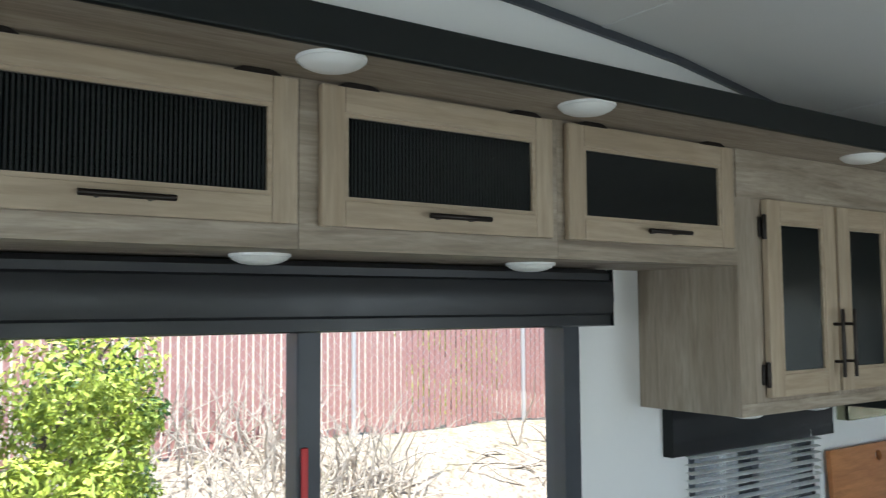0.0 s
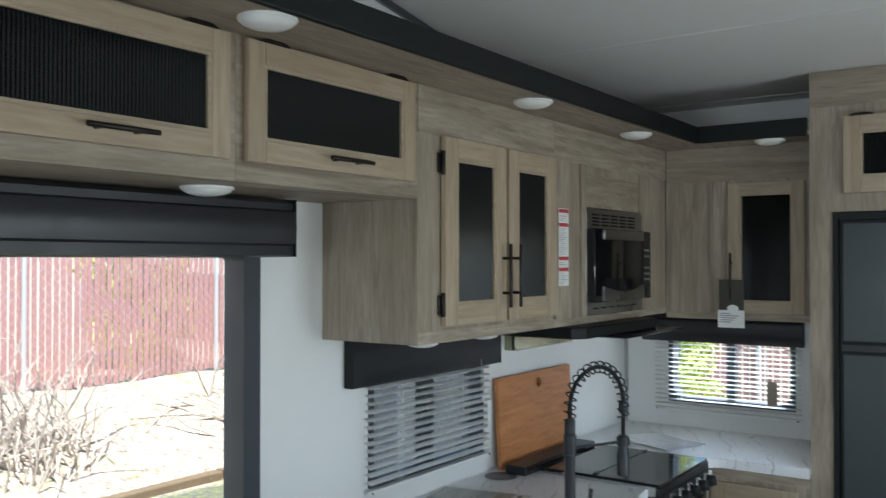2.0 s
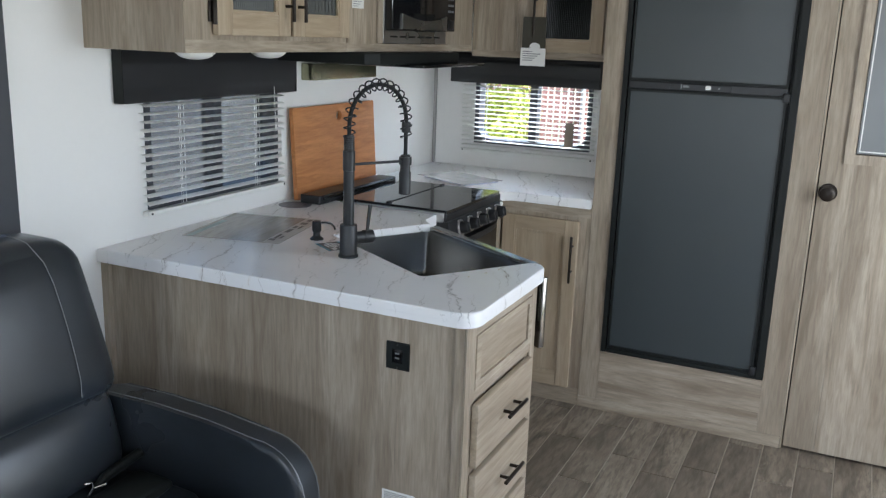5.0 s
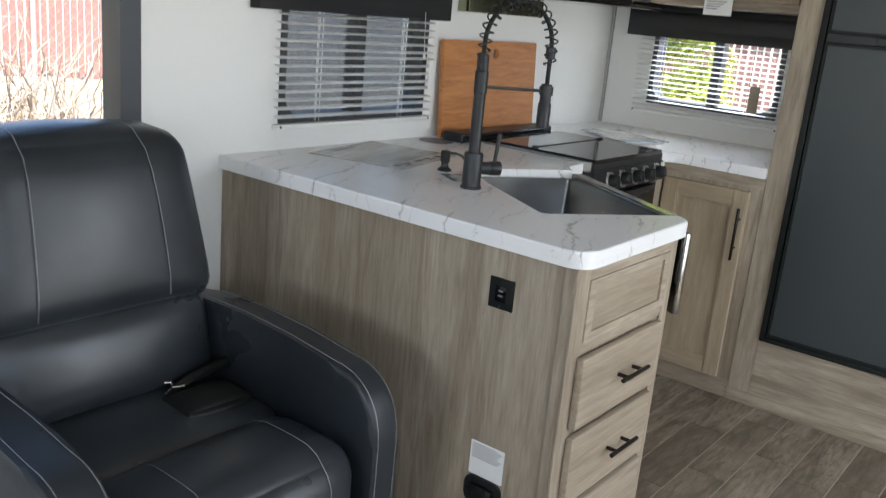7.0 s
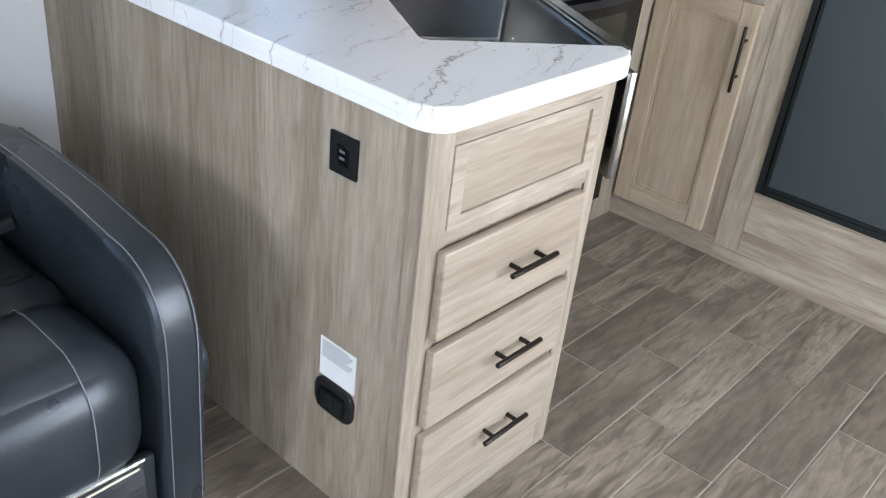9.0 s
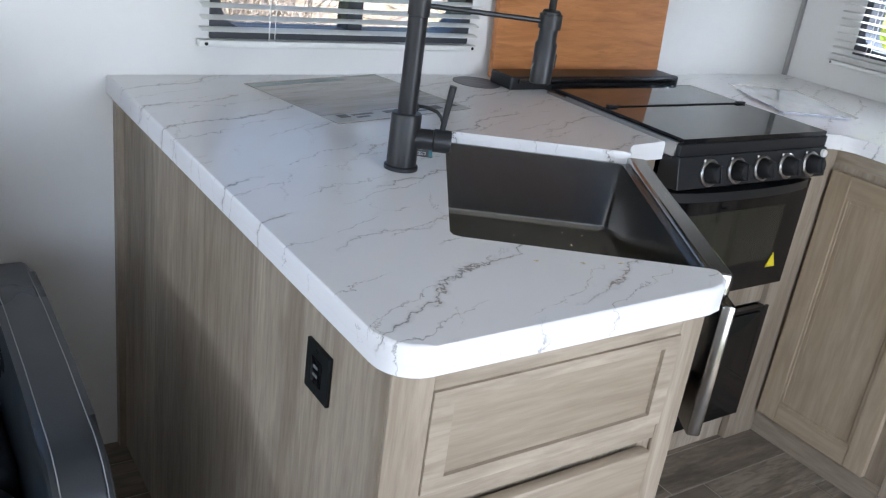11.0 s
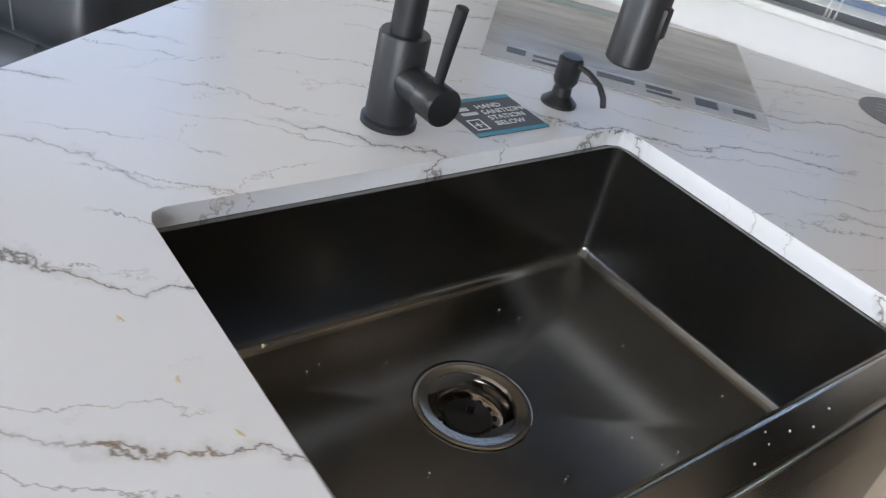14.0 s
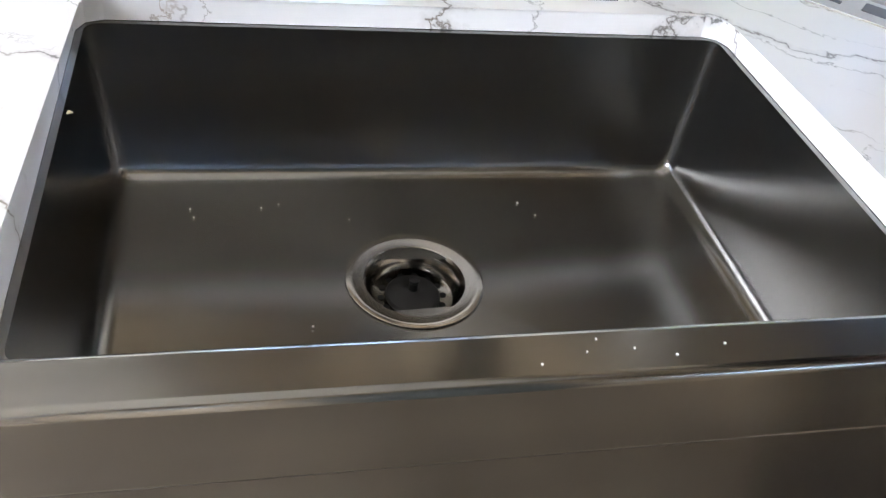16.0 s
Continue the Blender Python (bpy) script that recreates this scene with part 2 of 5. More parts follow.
bm = bm_new()
WIN = (0.95, 2.62, 0.86, 1.80)
KWIN = (3.12, 3.80, 1.0, 1.40)
for x0, x1, z0, z1 in ((XL - T, WIN[0], 0, ZC), (WIN[0], WIN[1], 0, WIN[2]), (WIN[0], WIN[1], WIN[3], ZC), (WIN[1], KWIN[0], 0, ZC),
                       (KWIN[0], KWIN[1], 0, KWIN[2]), (KWIN[0], KWIN[1], KWIN[3], ZC), (KWIN[1], XB + T, 0, ZC)):
    box(bm, x0, x1, YW, YW + T, z0, z1)
wall_n = solid("wall_north", bm, wall_white, "white vinyl-covered wall with two window openings", "wall", kind="structure")

BWIN = (1.03, 1.63, 1.04, 1.40)
bm = bm_new()
for y0, y1, z0, z1 in ((YS, BWIN[0], 0, ZC), (BWIN[0], BWIN[1], 0, BWIN[2]), (BWIN[0], BWIN[1], BWIN[3], ZC), (BWIN[1], YW, 0, ZC)):
    box(bm, XB, XB + T, y0, y1, z0, z1)
solid("wall_east", bm, wall_white, "white vinyl-covered end wall with a small window opening", "wall", kind="structure")

# Unseen wall; window and doorway are assumed, to admit light to the kitchen.
bm = bm_new()
for x0, x1, z0, z1 in ((XL - T, 0.1, 0, ZC), (0.1, 2.3, 0, 0.85), (0.1, 2.3, 1.95, ZC), (2.3, 3.25, 0, ZC), (3.25, 3.95, 1.98, ZC), (3.95, XB + T, 0, ZC)):
    box(bm, x0, x1, YS - T, YS, z0, z1)
solid("wall_south", bm, wall_white, "unseen white wall with an assumed wide window and open doorway", "wall", kind="structure")
# Unseen end wall; its opening is added only for the west fill lamp.
bm = bm_new()
for y0, y1, z0, z1 in ((YS, -0.5, 0, ZC), (-0.5, 1.1, 0, 0.9), (-0.5, 1.1, 1.9, ZC), (1.1, YW, 0, ZC)):
    box(bm, XL - T, XL, y0, y1, z0, z1)
solid("wall_west", bm, wall_white, "unseen white end wall with an opening added for a fill lamp", "wall", kind="structure")

bm = bm_new()
box(bm, XL - T, XB + T, YS - T, YW + T, ZC, ZC + 0.06)
for sx in (-1.4, 1.15, 2.4, 3.75, 5.0):
    box(bm, sx - 0.012, sx + 0.012, YS, YW, ZC - 0.003, ZC - 0.0005)
solid("ceiling", bm, ceiling_white, "off-white panelled ceiling with narrow seams", "ceiling", kind="structure")

# floor: a grouted bed, planks laid on it further down
bm = bm_new()
box(bm, XL - T, XB + T, YS - T, YW + T, -0.08, -0.003)
floor = solid("floor", bm, grout_mat, "wood-look plank floor with pale joints", "floor", kind="structure")

# soffit over the cabinets, with its black fascia
TRIM_Y, TRIM_X, TRIM_H = 1.275, 4.55, 0.062
bm = bm_new()
box(bm, XL, XB, TRIM_Y + 0.012, YW, SOF, SOF + 0.02)
box(bm, TRIM_X + 0.012, XB, 0.841, TRIM_Y + 0.012, SOF, SOF + 0.02)
solid("soffit", bm, wood_h, "greige wood-look soffit above the cabinets", "soffit", kind="structure")
bm = bm_new()
box(bm, XL, TRIM_X + 0.012, TRIM_Y - 0.006, TRIM_Y + 0.012, SOF - 0.008, SOF + TRIM_H, 0.004)
box(bm, TRIM_X - 0.006, TRIM_X + 0.012, 0.841, TRIM_Y - 0.006, SOF - 0.008, SOF + TRIM_H, 0.004)
solid("fascia_trim", bm, black_trim, "satin black fascia along the soffit edge", "trim", kind="structure")
# made-up slanting panel for the brighter triangle; it closes the space above the soffit
bm = bm_new()
pts = [(XL, 1.30), (1.0, 1.32), (2.1, 1.452), (2.75, 1.56), (3.45, 1.735), (3.95, 1.86)]
for (xa, ya), (xb, yb) in zip(pts, pts[1:]):
    prism(bm, [(xa, ya), (xb, yb), (xb, yb + 0.02), (xa, ya + 0.02)], SOF + 0.021, ZC)
solid("header_panel", bm, wall_white, "white slanting header panel made up for the bright triangle above the fascia", "wall", kind="structure")
bm = bm_new()
for (xa, ya), (xb, yb) in zip(pts, pts[1:]):
    prism(bm, [(xa, ya - 0.012), (xb, yb - 0.012), (xb, yb - 0.001), (xa, ya - 0.001)], ZC - 0.022, ZC - 0.001)
solid("ceiling_trim", bm, frame_grey, "narrow dark bead where the ceiling meets the header", "trim", kind="structure")
bm = bm_new()
box(bm, XB - 0.014, XB - 0.001, YW - 0.014, YW - 0.001, CT, 1.5)
solid("corner_trim", bm, plain("grey corner bead", (0.35, 0.34, 0.33), 0.5), "thin grey bead in the wall corner", "trim", kind="structure")

# ---- more materials ----
def marble():
    w = Mat("white marble laminate")
    vec = w.coords((1, 1, 1))
    along = w.coords((1, 1, 1), (0, 0, radians(-23)))
    skew = w.coords((1, 1, 1), (0.3, 0, radians(-62)))

    def lines(v, scale, half, distortion, detail, drough, dscale):
        """Thin jagged lines that run along v's x."""
        n = w.node("ShaderNodeTexWave", Scale=scale, Distortion=distortion, Detail=detail, Detail_Roughness=drough, Detail_Scale=dscale)
        n.wave_type, n.bands_direction, n.wave_profile = "BANDS", "Y", "SAW"
        w.link(v, n.inputs["Vector"])
        return w.ramp(n.outputs["Fac"], [(0.5 - half, 0.0), (0.5, 1.0), (0.5 + half, 0.0)])

    def stretched(v, sx):
        """v drawn out along its own x."""
        mp = w.t.nodes.new("ShaderNodeMapping")
        mp.inputs["Scale"].default_value = (sx, 1, 1)
        w.link(v, mp.inputs["Vector"])
        return mp.outputs["Vector"]

    mask = w.ramp(w.noise(stretched(along, 0.45), 6.5, 3, 0.55), [(0.43, 0.0), (0.52, 1.0)])
    mask2 = w.ramp(w.noise(stretched(along, 0.5), 12.0, 3, 0.6), [(0.46, 0.0), (0.55, 1.0)])
    mask3 = w.ramp(w.noise(stretched(skew, 0.6), 8.0, 3, 0.6), [(0.54, 0.0), (0.61, 1.0)])
    veins = w.mix(1.0, lines(along, 2.3, 0.013, 5.0, 7.0, 0.66, 1.3), mask, "MULTIPLY")
    halo = w.mix(1.0, lines(along, 2.3, 0.060, 5.0, 7.0, 0.66, 1.3), mask, "MULTIPLY")
    fine = w.mix(1.0, lines(along, 5.0, 0.022, 6.0, 7.0, 0.68, 1.6), mask2, "MULTIPLY")
    cross = w.mix(1.0, lines(skew, 3.0, 0.014, 9.0, 7.0, 0.70, 1.4), mask3, "MULTIPLY")
    smoke = w.ramp(w.noise(along, 3.5, 4, 0.6), [(0.42, 0.0), (0.75, 0.22)])
    tone = w.ramp(w.noise(vec, 6.0, 2), [(0.42, (0.085, 0.082, 0.08)), (0.58, (0.17, 0.12, 0.075)), (0.66, (0.36, 0.22, 0.09))])
    col = w.mix(smoke, (0.79, 0.785, 0.785), (0.60, 0.595, 0.60))
    col = w.mix(w.mix(0.20, (0, 0, 0), halo), col, tone)
    col = w.mix(w.mix(0.92, (0, 0, 0), veins), col, tone)
    col = w.mix(w.mix(0.70, (0, 0, 0), fine), col, tone)
    col = w.mix(w.mix(0.60, (0, 0, 0), cross), col, tone)
    return w.set(Base_Color=col, Roughness=0.28, Specular_IOR_Level=0.4)


def leather():
    w = Mat("black leatherette")
    vec = w.coords()
    v = w.node("ShaderNodeTexVoronoi", Scale=420.0)
    w.link(vec, v.inputs["Vector"])
    big = w.noise(vec, 5.0, 3)
    w.bump(v.outputs["Distance"], 0.22, 0.0007)
    col = w.ramp(big, [(0.35, (0.017, 0.021, 0.025)), (0.7, (0.026, 0.031, 0.037))])
    return w.set(Base_Color=col, Roughness=w.ramp(big, [(0.3, 0.36), (0.7, 0.26)]))


def brushed(name, colour, rough, axis, metal=0.9):
    w = Mat(name)
    s = [90.0, 90.0, 90.0]
    s[axis] = 2.0
    n = w.noise(w.coords(tuple(s)), 3.0, 3)
    big = w.noise(w.coords(), 4.0, 3)
    col = w.mix(w.ramp(n, [(0.3, 0.18), (0.7, 0.0)]), colour, tuple(c * 0.6 for c in colour))
    w.bump(n, 0.03, 0.0003)
    return w.set(Base_Color=col, Metallic=metal, Roughness=w.ramp(big, [(0.3, rough * 1.3), (0.7, rough)]))


def clear_glass(name, tint=(1, 1, 1), rough=0.0):
    w = Mat(name)
    return w.set(Base_Color=tint, Roughness=rough, Transmission_Weight=1.0, IOR=1.05 if tint == (1, 1, 1) else 1.45)


marble_mat = marble()
leather_mat = leather()
sink_steel = Mat("gunmetal sink steel")
sink_steel = sink_steel.set(Base_Color=sink_steel.ramp(sink_steel.noise(sink_steel.coords((2, 16, 16)), 2.0, 3), [(0.3, (0.230, 0.225, 0.214)), (0.7, (0.268, 0.262, 0.250))]), Metallic=1.0, Roughness=0.19)
fridge_black = plain("satin black fridge panel", (0.036, 0.045, 0.048), 0.36, mottle=0.1, scale=140, bump=0.15, dist=0.0004)
reeded = plain("black reeded glass", (0.004, 0.006, 0.0055), 0.13, mottle=0.05, bump=0.0, Specular_IOR_Level=0.4)
pane_glass = clear_glass("window glass")
blind_white = plain("white blind slat", (0.82, 0.82, 0.79), 0.45, mottle=0.05)
lamp_lens = plain("white lamp lens", (0.85, 0.84, 0.80), 0.4, mottle=0.03)
frosted = plain("smoked frosted glass", (0.17, 0.18, 0.185), 0.32, mottle=0.05, bump=0.03)
polished = plain("polished steel", (0.50, 0.47, 0.43), 0.13, metal=1.0, mottle=0.1, scale=40, bump=0.02)
stitch_mat = plain("grey stitching thread", (0.22, 0.225, 0.23), 0.7)


# ---- cabinet parts; local x along the face, y into it, z up ----
def bar_handle(parent, x, z, length, upright=False, y=-0.02, label="dark bronze bar handle"):
    bm = bm_new()
    h = length / 2
    ends = ((x, y - 0.028, z - h), (x, y - 0.028, z + h)) if upright else ((x - h, y - 0.028, z), (x + h, y - 0.028, z))
    cyl(bm, *ends, 0.0056, 14, bevel=0.001)
    for k in (-0.55, 0.55):
        px, pz = (x, z + k * h) if upright else (x + k * h, z)
        cyl(bm, (px, y + 0.001, pz), (px, y - 0.028, pz), 0.0048, 12)
    part("handle", bm, handle_mat, parent, label)


def reeded_pane(parent, x0, x1, z0, z1, y, mat=None, pitch=0.0085):
    bm = bm_new()
    n = max(4, round((x1 - x0) / pitch)) * 5
    cols = []
    for i in range(n + 1):
        x = x0 + (x1 - x0) * i / n
        yy = y - 0.0034 * abs(math.sin(math.pi * i / 5))
        cols.append((bm.verts.new((x, yy, z0)), bm.verts.new((x, yy, z1))))
    for a, b in zip(cols, cols[1:]):
        bm.faces.new((a[0], b[0], b[1], a[1]))
    back = [bm.verts.new(p) for p in ((x0, y + 0.004, z0), (x1, y + 0.004, z0), (x1, y + 0.004, z1), (x0, y + 0.004, z1))]
    bm.faces.new(back[::-1])
    part("glass", bm, mat or reeded, parent, "black reeded glass pane")


def framed_door(parent, x0, x1, z0, z1, stile=0.062, glass=True, mat_v=None, mat_h=None, depth=0.02, name="door"):
    mv, mh = mat_v or maple_v, mat_h or maple_h
    bm = bm_new()
    box(bm, x0, x0 + stile, -depth, 0, z0, z1, 0.003)
    if not glass:
        box(bm, x0 + stile - 0.002, x1 - stile + 0.002, -depth + 0.008, -0.001, z0 + stile - 0.002, z1 - stile + 0.002)
        for a in (0.0, 0.012):
            o = [(x0 + stile - 0.001 + a, z0 + stile - 0.001 + a), (x1 - stile + 0.001 - a, z0 + stile - 0.001 + a), (x1 - stile + 0.001 - a, z1 - stile + 0.001 - a), (x0 + stile - 0.001 + a, z1 - stile + 0.001 - a)]
            i = [(o[0][0] + 0.008, o[0][1] + 0.008), (o[1][0] - 0.008, o[1][1] + 0.008), (o[2][0] - 0.008, o[2][1] - 0.008), (o[3][0] + 0.008, o[3][1] - 0.008)]
            ring_frame(bm, o, i, -depth + 0.003 + a * 0.3, -depth + 0.009)
    d = part(name, bm, mv, parent)
    pieces("stile", mv, d, ((x1 - stile, x1, -depth, 0, z0, z1),), 0.003)
    pieces("rail", mh, d, [(x0 + stile, x1 - stile, -depth + 0.0005, 0, za, zb) for za, zb in ((z0, z0 + stile), (z1 - stile, z1))], 0.002)
    if glass:
        bm = bm_new()
        o = [(x0 + stile - 0.001, z0 + stile - 0.001), (x1 - stile + 0.001, z0 + stile - 0.001), (x1 - stile + 0.001, z1 - stile + 0.001), (x0 + stile - 0.001, z1 - stile + 0.001)]
        i = [(o[0][0] + 0.009, o[0][1] + 0.009), (o[1][0] - 0.009, o[1][1] + 0.009), (o[2][0] - 0.009, o[2][1] - 0.009), (o[3][0] + 0.009, o[3][1] - 0.009)]
        ring_frame(bm, o, i, -depth + 0.004, -0.002)
        part("bead", bm, mh, d)
        reeded_pane(d, x0 + stile + 0.008, x1 - stile - 0.008, z0 + stile + 0.008, z1 - stile - 0.008, -0.007)
    return d


def hinge(parent, x, z, upright=True):
    bm = bm_new()
    if upright:
        cyl(bm, (x, -0.012, z - 0.035), (x, -0.012, z + 0.035), 0.007, 12, bevel=0.002)
        box(bm, x - 0.014, x + 0.004, -0.006, 0.0, z - 0.028, z + 0.028, 0.002)
    else:
        bm2 = [(-0.045, 0), (-0.03, 0.007), (0.0, 0.010), (0.03, 0.007), (0.045, 0)]
        lo = [bm.verts.new((x + a, -0.021, z + b * 0.0 - 0.001)) for a, b in bm2]
        hi = [bm.verts.new((x + a, -0.021, z + b + 0.001)) for a, b in bm2]
        lo2 = [bm.verts.new((x + a, -0.001, z + b * 0.0 - 0.001)) for a, b in bm2]
        hi2 = [bm.verts.new((x + a, -0.001, z + b + 0.001)) for a, b in bm2]
        for i in range(4):
            for p, q in ((lo, hi), (hi, hi2), (hi2, lo2), (lo2, lo)):
                bm.faces.new((p[i], p[i + 1], q[i + 1], q[i]))
        for i in (0, 4):
            bm.faces.new((lo[i], hi[i], hi2[i], lo2[i]))
    part("hinge", bm, handle_mat, parent, "dark bronze hinge")


handle_mat = plain("oil-rubbed bronze", (0.028, 0.022, 0.018), 0.35, metal=0.7, mottle=0.2, scale=60)

# ---- overhead cabinets above the large window ----
FY = 1.50
OZ = 1.905
for i, (x0, x1, d0, d1) in enumerate(((2.245, 2.904, 2.265, 2.870), (1.595, 2.244, 1.633, 2.215), (0.945, 1.594, 0.985, 1.583), (0.295, 0.944, 0.335, 0.93))):
    cab = thing("overhead_cabinet", pose(x0, FY, OZ), "greige wood overhead cabinet, maple flip-up door with black reeded glass", "cabinet", "overhead cabinets above the window")
    bm = bm_new()
    box(bm, 0, x1 - x0, 0, YW - FY - 0.001, 0, SOF - OZ - 0.001)
    part("body", bm, wood_h, cab)
    d = framed_door(cab, d0 - x0, d1 - x0, 0.044, 0.314, 0.05)
    bar_handle(d, (d0 + d1) / 2 - x0 + (0.012 if i < 2 else -0.012), 0.073, 0.155)
    for hx in (d0 - x0 + 0.08, d1 - x0 - 0.08):
        hinge(d, hx, 0.314, False)

# ---- wall cabinet with two doors, microwave housing, corner cabinet ----
KZ = 1.495
cab = thing("wall_cabinet", pose(2.905, FY, KZ), "greige wood wall cabinet, two maple doors with black reeded glass", "cabinet", "kitchen wall cabinets")
bm = bm_new()
box(bm, 0, 0.80, 0.002, YW - FY - 0.001, 0, SOF - KZ - 0.001)
part("body", bm, wood_v, cab)
pieces("rail", wood_h, cab, ((0.0005, 0.80, -0.001, 0.0015, 0.598, SOF - KZ - 0.001), (0.0005, 0.80, -0.001, 0.0015, 0.0005, 0.034)))
for a, b, hx in ((0.110, 0.449, 0.425), (0.464, 0.79, 0.488)):
    d = framed_door(cab, a, b, 0.047, 0.597, 0.062)
    bar_handle(d, hx, 0.19, 0.20, True)
    if a < 0.2:
        hinge(d, a - 0.003, 0.52)
        hinge(d, a - 0.003, 0.11)

cab = thing("microwave_cabinet", pose(3.7055, FY, KZ), "greige wood cabinet housing round the microwave", "cabinet", "kitchen wall cabinets")
w = 4.78 - 3.7055
pieces("panel", wood_v, cab, [(x0, x1, 0.002, YW - FY - 0.001, z0, z1) for x0, x1, z0, z1 in ((0, 0.255, 0, 0.732), (0.2555, 0.7595, 0, 0.028), (0.2555, 0.7595, 0.44, 0.732), (0.76, w, 0, 0.732))])
pieces("rail", wood_h, cab, ((0.0, w - 0.001, -0.001, 0.0015, 0.598, 0.732), (0.255, 0.76, -0.0015, 0.0015, 0.455, 0.565), (0.0, w - 0.001, -0.001, 0.0015, 0.0005, 0.027)))
pieces("stile", wood_v, cab, ((0.205, 0.25, -0.008, 0.0016, 0.03, 0.60), (0.765, 0.80, -0.008, 0.0016, 0.03, 0.60), (0.0, 0.012, -0.006, 0.0016, 0.03, 0.60)), 0.002)

cab = thing("corner_wall_cabinet", pose(4.78, 1.4985, 1.475, 0, 0, -90), "greige wood wall cabinet with one maple and reeded-glass door", "cabinet", "kitchen wall cabinets")
bm = bm_new()
box(bm, 0, 0.654, 0.002, XB - 4.78 - 0.001, 0, SOF - 1.475 - 0.001)
part("body", bm, wood_v, cab)
pieces("rail", wood_h, cab, ((0.0015, 0.654, -0.001, 0.0015, 0.605, SOF - 1.476), (0.0015, 0.654, -0.001, 0.0015, 0.0005, 0.028)))
bm = bm_new()
box(bm, 0.20, 0.215, -0.006, 0.0016, 0.03, 0.60, 0.002)
part("stile", bm, wood_v, cab)
d = framed_door(cab, 0.284, 0.60, 0.030, 0.592, 0.05)
bar_handle(d, 0.302, 0.19, 0.20, True)

# ---- worktop ----
SA = 57.9
dx, dy = math.cos(radians(SA)), math.sin(radians(SA))


def sn(s, n):
    """World place of a point s along the sink front and n out from it."""
    return (s * dx + n * dy, s * dy - n * dx)


S0, S1, NF, NB = 2.438, 3.012, 2.572, 2.172
TOP_FRONT = 0.650
xc = (NF - 0.004 + dx * TOP_FRONT) / dy
poly = [(2.904, YW - 0.001)]
poly += arc(2.904 + 0.05, TOP_FRONT + 0.05, 0.05, 180, 270, 6)
sc = xc * dx + TOP_FRONT * dy
poly += [(xc - 0.035, TOP_FRONT), (xc - 0.008, TOP_FRONT + 0.006)]
poly += [sn(sc + 0.025, NF - 0.004), sn(S0 - 0.012, NF - 0.004), sn(S0 - 0.003, NF - 0.008), sn(S0, NF - 0.018)]
poly += [sn(S0, NB + 0.02), sn(S0 + 0.006, NB + 0.006), sn(S0 + 0.02, NB), sn(S1 - 0.02, NB), sn(S1 - 0.006, NB + 0.006), sn(S1, NB + 0.02)]
poly += [sn(S1, NF - 0.018), sn(S1 + 0.003, NF - 0.008), sn(S1 + 0.012, NF - 0.004)]
s2 = (1.243 + (NF - 0.004) * dx) / dy
px2 = s2 * dx + (NF - 0.004) * dy
poly += [sn(s2 - 0.012, NF - 0.004), (px2 + 0.014, 1.243), (3.945, 1.243), (3.945, 1.745), (4.465, 1.745), (4.465, 1.235)]
poly += [(4.49, 1.235)] + arc(4.49, 1.160, 0.075, 90, 0, 6)[1:] + [(4.565, 0.843), (XB - 0.001, 0.843), (XB - 0.001, YW - 0.001)]
SLAB = CT - 0.024
top = thing("worktop", pose(0, 0, SLAB), "white marble-patterned laminate worktop with rolled edges", "worktop")
bm = bm_new()
prism(bm, poly, 0.0, CT - SLAB, 0.006, 3, True)
part("slab", bm, marble_mat, top)
# built-up edges under the slab's open fronts
c0 = sn(S0, NF - 0.018)
c1 = sn(S0, NF - 0.07)
left_edge = [(2.904, YW - 0.002)] + arc(2.954, TOP_FRONT + 0.05, 0.05, 180, 270, 6) + [(xc - 0.035, TOP_FRONT), (xc - 0.008, TOP_FRONT + 0.006), sn(sc + 0.025, NF - 0.004), sn(S0 - 0.012, NF - 0.004), sn(S0 - 0.003, NF - 0.008), c0, c1, (xc - 0.06, TOP_FRONT + 0.03), (2.954, TOP_FRONT + 0.03), (2.936, TOP_FRONT + 0.05), (2.934, YW - 0.002)]
d0, d1 = sn(S1, NF - 0.018), sn(S1, NF - 0.05)
mid_edge = [d1, d0, sn(S1 + 0.003, NF - 0.008), sn(S1 + 0.012, NF - 0.004), sn(s2 - 0.012, NF - 0.004), (px2 + 0.014, 1.243), (3.945, 1.243), (3.945, 1.275), (px2, 1.275)]
right_edge = [(4.465, 1.235), (4.49, 1.235)] + arc(4.49, 1.160, 0.075, 90, 0, 6)[1:] + [(4.565, 0.843), (4.588, 0.843), (4.588, 1.165)] + arc(4.49, 1.160, 0.098, 0, 90, 6)[1:] + [(4.465, 1.258)]
for line in (left_edge, mid_edge, right_edge):
    bm = bm_new()
    prism(bm, line, -0.015, -0.0002)
    part("edge_band", bm, marble_mat, top)

# ---- peninsula base cabinet ----
PX, PY = 2.92, 0.675
pen = thing("peninsula_cabinet", pose(PX, PY, 0), "greige wood peninsula cabinet with three maple drawers", "cabinet")
bm = bm_new()
x_r = 3.425 - PX
a0 = sn(2.41, NF - 0.03)
a1 = sn(3.05, NF - 0.03)
prism(bm, [(0.015, 0.002), (a0[0] - PX, 0.002), (a0[0] - PX + 0.004, a0[1] - PY), (a1[0] - PX, a1[1] - PY), (3.93 - PX, 1.262 - PY), (3.93 - PX, YW - 0.001 - PY), (0.015, YW - 0.001 - PY)], 0.0, 0.70)
prism(bm, [(0.015, 0.002), (a0[0] - PX, 0.002), (a0[0] - PX, 0.02), (0.032, 0.02), (0.032, YW - 0.001 - PY), (0.015, YW - 0.001 - PY)], 0.70, CT - 0.0405)
